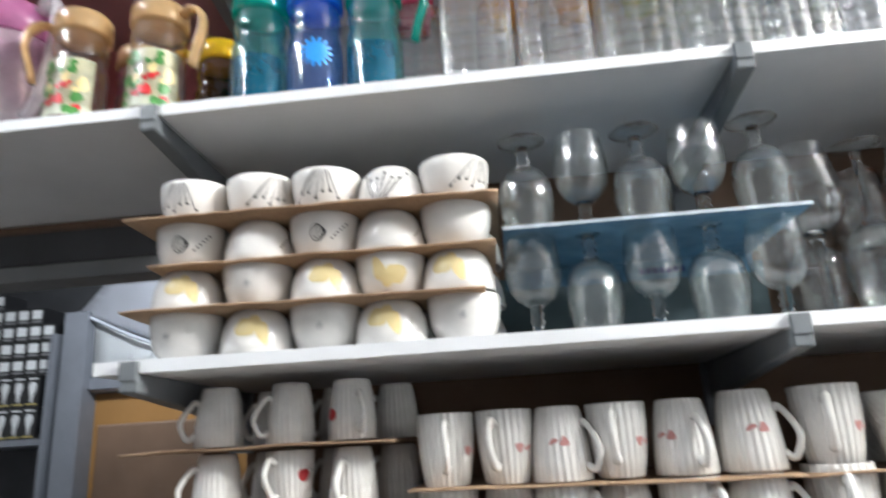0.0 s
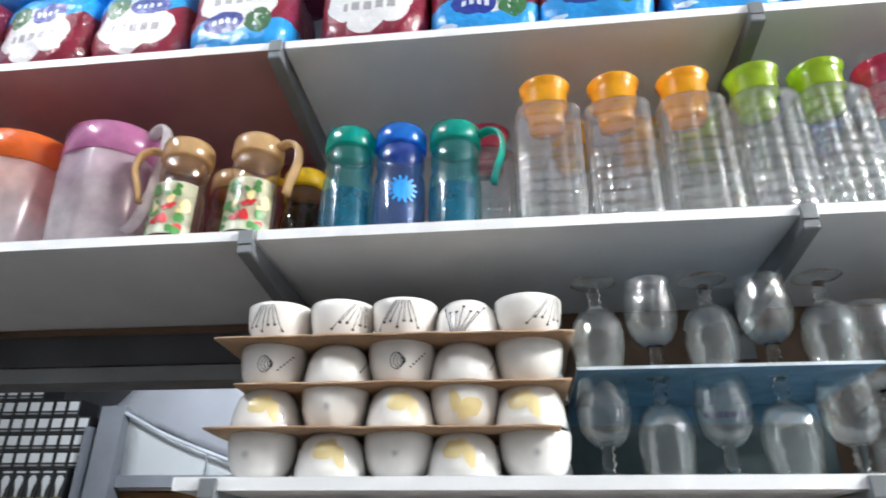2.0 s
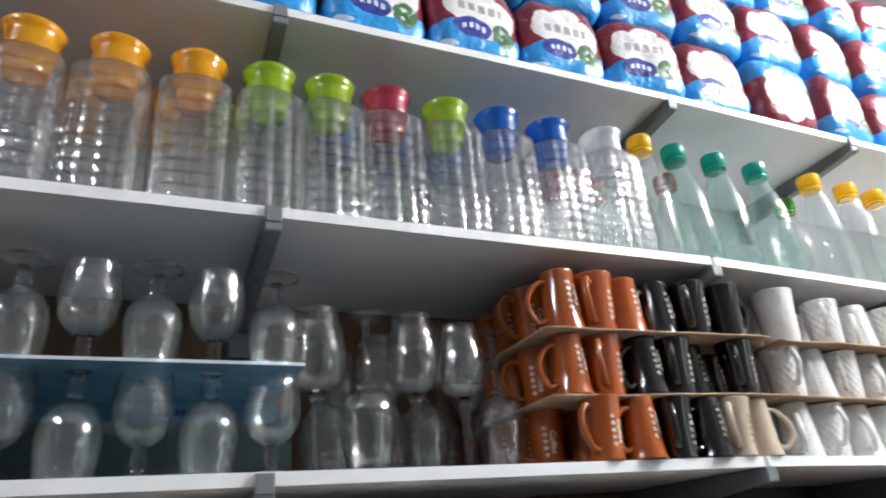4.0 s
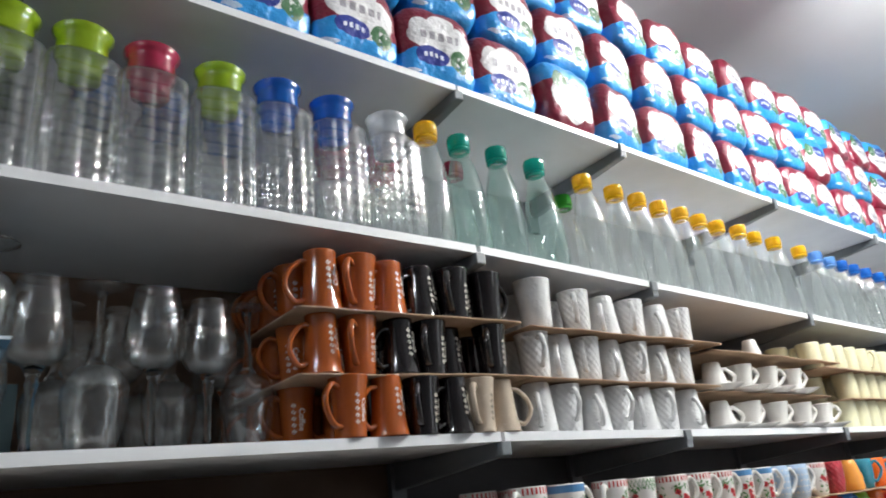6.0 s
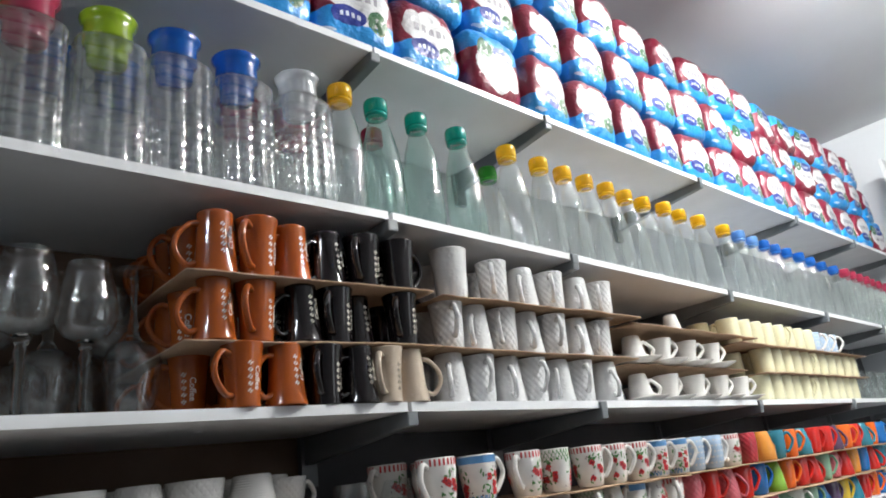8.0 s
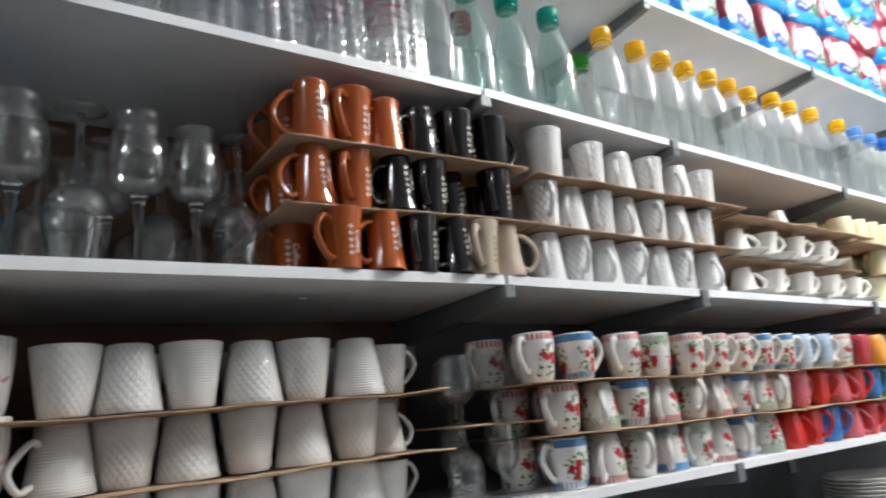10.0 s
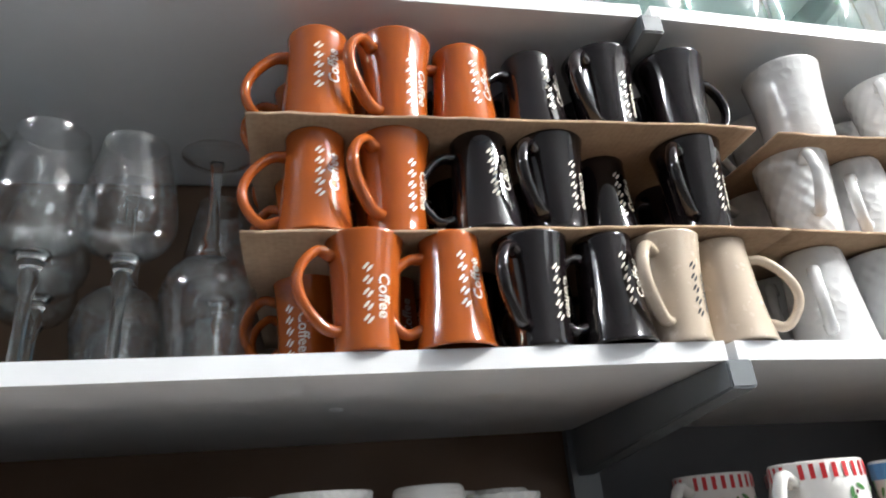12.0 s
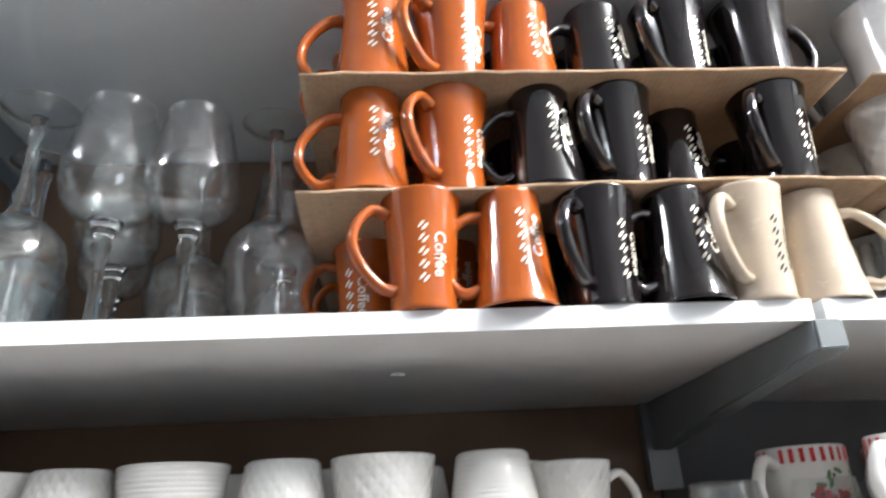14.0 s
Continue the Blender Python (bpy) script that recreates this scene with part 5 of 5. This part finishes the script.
def rack():
    t = thing("display_rack", "dark metal rack with a grey shelf in the back room", "rack")
    t.location = (-4.145, YR, 0)
    part("side_panel", box(0.60, 0.63, -0.02, 0.55, 0, 2.10), GREY_POST, t, smooth=False)
    part("shelf", box(-0.95, 0.595, 0.0, 0.55, 1.555, 1.585), GREY_POST, t, smooth=False)
    part("shelf", box(-0.95, 0.595, 0.0, 0.55, 1.10, 1.13), GREY_POST, t, smooth=False)
    part("back", box(-0.95, 0.595, 0.552, 0.57, 0, 2.55), DARK, t, smooth=False)
    part("side_panel", box(-0.985, -0.955, -0.02, 0.55, 0, 2.10), GREY_POST, t, smooth=False)
    return t


rack()


def bulb_box_proto():
    t = thing("bulb_box", "black light bulb carton with a white bulb picture", "carton", "bulb cartons")
    part("carton", box(-0.034, 0.034, 0, 0.07, 0, 0.155, 0.002), BLACKBOX, t, smooth=False)
    bm = lathe([(0, 0.02), (0.008, 0.02), (0.009, 0.05), (0.021, 0.09), (0.021, 0.105), (0.012, 0.12), (0, 0.122)], 16)
    for v in bm.verts:
        v.co.y = -0.0012 + v.co.y * 0.03
    part("bulb_picture", bm, LABEL_W, t, "white bulb picture")
    part("gold_line", box(-0.030, 0.030, -0.0015, -0.0003, 0.008, 0.016), surface("gold_print", (0.45, 0.36, 0.12), 0.4), t, "gold printed line", smooth=False)
    part("small_print", box(-0.024, 0.024, -0.0015, -0.0003, 0.134, 0.142), LABEL_W, t, smooth=False)
    return Stock(t)


BULB = bulb_box_proto()
for j in range(2):
    for i in range(8):
        BULB.at(pose(-4.145 + 0.0735 * i, YR + 0.005, 1.5855 + 0.1575 * j))


def label_box_proto():
    t = thing("lamp_carton", "black lamp carton with white square labels", "carton", "lamp cartons")
    part("carton", box(-0.036, 0.036, 0, 0.16, 0, 0.086, 0.0015), BLACKBOX, t, smooth=False)
    part("label", box(-0.026, 0.026, -0.0015, -0.0003, 0.028, 0.074), LABEL_W, t, "white square label", smooth=False)
    part("label_line", box(-0.026, 0.026, -0.0015, -0.0003, 0.010, 0.018), surface("grey_print_line", (0.3, 0.3, 0.31), 0.5), t, "grey printed line", smooth=False)
    return Stock(t)


LBOX = label_box_proto()
for j in range(5):
    for i in range(8):
        if 1.9015 + j * 0.0875 < 2.36 - 0.030 * i:
            LBOX.at(pose(-4.110 + 0.0745 * i, YR + 0.02, 1.9015 + 0.0875 * j))
for i in range(2):
    for j in range(3):
        t = thing("appliance_box", "large black cardboard carton with a faint label", "carton", "black cartons")
        t.location = (-4.535 + 0.235 * i, YR + 0.01, 1.935 + j * 0.148)
        part("carton", box(-0.112, 0.112, 0, 0.30, 0, 0.145, 0.004), BLACKBOX, t, smooth=False)
        part("label", box(-0.06, 0.05, -0.0015, -0.0003, 0.06, 0.11), surface("faint_grey_label", (0.10, 0.10, 0.105), 0.4), t, "faint grey label", smooth=False)
for i in range(2):
    for j in range(2):
        t = thing("bag", "yellow plastic bag with green print on the rack", "bag", "yellow bags")
        t.location = (-4.55 + 0.26 * i, YR + 0.02, 1.5855 + j * 0.172)
        bm = box(-0.125, 0.125, 0, 0.2, 0, 0.168, 0.03)
        bmesh.ops.subdivide_edges(bm, edges=bm.edges[:], cuts=2, use_grid_fill=True)
        for v in bm.verts:
            v.co += Vector((noise.noise(v.co * 9 + Vector((i, j, 0))), 0.4 * noise.noise(v.co * 7), 0)) * 0.012
        part("bag_film", bm, YELLOW_BAG, t)
        part("green_print", box(-0.10, 0.06, -0.006, -0.003, 0.09, 0.13, 0.001), INK_GREEN, t, "green printed stripe", smooth=False)

wall("post_back_room", -3.470, -3.345, YR - 0.03, YR + 0.10, 0, 2.20, GREY_POST, "blue-grey painted post in the back room")
wall("rail_back_room", -3.343, -2.45, YR + 0.02, YR + 0.08, 1.808, 1.865, GREY_POST, "dark grey rail in the back room")
wall("panel_white", -5.3, -4.06, 2.92, 2.99, 2.20, 3.0, PAINT, "white wall panel above the rack")
wall("panel_orange", -3.343, -2.3, YR + 0.09, YR + 0.13, 0, 1.79, surface("ochre_board", (0.34, 0.17, 0.05), 0.6, 0.15, 30, 0.1, stain=2), "ochre brown board under the rail")
t = thing("storage_carton", "dark brown carton against the ochre board", "carton")
t.location = (-2.90, YR - 0.20, 0)
part("carton", box(-0.24, 0.28, 0, 0.27, 0, 1.62, 0.01), BROWN, t, smooth=False)


def canopy():
    """White plastic sheeting hung over the passage: an upper flap coloured as shaded, with a folded seam, a sheet
    coloured as lit below.
    """
    t = thing("plastic_sheet", "white plastic sheeting hung with a folded seam", "sheet")
    t.location = (-2.895, YR, -0.035)
    # shade on the flap and light on the lower sheet are put into their colours
    upper = surface("shaded_white_sheeting", (0.46, 0.47, 0.52), 0.5, 0.06, 30, 0.05, stain=3)
    lower = surface("lit_white_sheeting", (0.86, 0.88, 0.90), 0.45, 0.04, 30, 0.05, stain=3)

    def sheeting(corners):
        bm = bmesh.new()
        a, b, c, d = [Vector(q) for q in corners]
        n, vs = 10, []
        for i in range(n + 1):
            for j in range(n + 1):
                p = a.lerp(b, i / n).lerp(d.lerp(c, i / n), j / n)
                p.y += noise.noise(p * 3) * 0.008
                vs.append(bm.verts.new(p))
        for i in range(n):
            for j in range(n):
                k = i * (n + 1) + j
                bm.faces.new((vs[k], vs[k + n + 1], vs[k + n + 2], vs[k + 1]))
        bmesh.ops.solidify(bm, geom=bm.faces[:], thickness=0.003)
        return bm
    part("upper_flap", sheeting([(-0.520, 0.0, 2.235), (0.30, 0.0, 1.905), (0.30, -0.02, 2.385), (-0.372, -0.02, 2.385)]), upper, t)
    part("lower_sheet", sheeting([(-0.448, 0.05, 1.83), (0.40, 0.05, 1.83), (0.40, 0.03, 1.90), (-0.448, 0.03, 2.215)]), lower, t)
    seam = bend([(-0.520, -0.012, 2.235), (-0.38, -0.014, 2.170), (-0.21, -0.016, 2.090), (-0.02, -0.016, 2.020), (0.28, -0.016, 1.915)], 24)
    part("seam", sweep(seam, 0.009, 0.006, ends=1.0), surface("grey_seam", (0.40, 0.42, 0.47), 0.5), t, "grey folded seam")
    part("cord", sweep([(0.025, -0.006, 2.0), (0.022, 0.0, 1.93), (0.020, 0.01, 1.85)], 0.004, 0.004, 6, ends=1.0), GREY_POST, t, "thin grey cord")
    return t


canopy()

# ---- lamps, the far end of the aisle, floor tiles ----


def tube_fixture(x, y, glow, tone=(0.97, 0.98, 0.955)):
    t = thing("ceiling_light", "white metal tube light fixture on the ceiling", "lamp", "ceiling lights")
    t.location = (x, y, CEIL)
    part("housing", box(-0.05, 0.05, -0.64, 0.64, -0.06, 0, 0.006), CEIL_PAINT, t, smooth=False)
    for s in (-1, 1):
        part("end_cap", box(-0.045, 0.045, s * 0.645 - 0.012, s * 0.645 + 0.012, -0.09, -0.005, 0.003), CEIL_PAINT, t, smooth=False)
    n = Nodes("lit_tube")
    em = n.node("ShaderNodeEmission")
    em.inputs[0].default_value = (*tone, 1)
    em.inputs[1].default_value = glow
    n.link(em.outputs[0], n.out.inputs[0])
    bm = sweep([(0, -0.62 + 0.155 * i, -0.085) for i in range(9)], 0.016, 0.016, 12, ends=1.0, side=Vector((1, 0, 0)))
    part("tube", bm, n.m, t, "glowing white tube")
    return t


tube_fixture(1.75, -1.20, TUBE_RIGHT)
tube_fixture(-3.0, -1.2, TUBE_LEFT, (0.90, 0.95, 1.0))


def end_rack():
    t = thing("end_shelves", "pale shelves with green glassware at the end of the aisle", "shelf")
    t.location = (X_END - 0.012, -0.55, 0)
    for z in (1.2, 1.6, 2.0, 2.4, 2.8):
        part("board", box(-0.30, 0, -0.55, 0.50, z, z + 0.018), LAMINATE, t, smooth=False)
    for y in (-0.57, 0.50):
        part("upright", box(-0.30, 0, y, y + 0.02, 0, 3.0), LAMINATE, t, smooth=False)
    return t


end_rack()
GREEN_GLASS = clear("green_tint_glass", (0.45, 0.75, 0.5), 0.04, 2.6, 0.05, cloud=0.35, cloud_colour=(0.10, 0.35, 0.14))
tv = thing("vase", "green glass vase on the end shelves", "vase", "green vases")
part("body", lathe([(0, 0.002), (0.035, 0.002), (0.05, 0.04), (0.055, 0.10), (0.035, 0.17), (0.030, 0.21), (0.042, 0.24), (0.039, 0.24), (0.027, 0.21), (0.032, 0.17), (0.051, 0.10), (0.046, 0.04), (0, 0.008)], 28), GREEN_GLASS, tv)
VASE = Stock(tv)
for z in (1.618, 2.018, 2.418, 2.818):
    for i in range(7):
        VASE.set(pose(X_END - 0.16, -1.02 + 0.145 * i, z + 0.0005))

tile_me = bpy.data.meshes.new("tile")
bm = box(-0.197, 0.197, -0.197, 0.197, 0, 0.004, 0.0015)
bm.to_mesh(tile_me)
bm.free()
tile_me.materials.append(TILE)
for i in range(24):
    for j in range(7):
        ob = new("tile", tile_me)
        ob.parent = floor
        ob.location = (-5.1 + 0.4 * i, -2.44 + 0.4 * j, 0.0005)
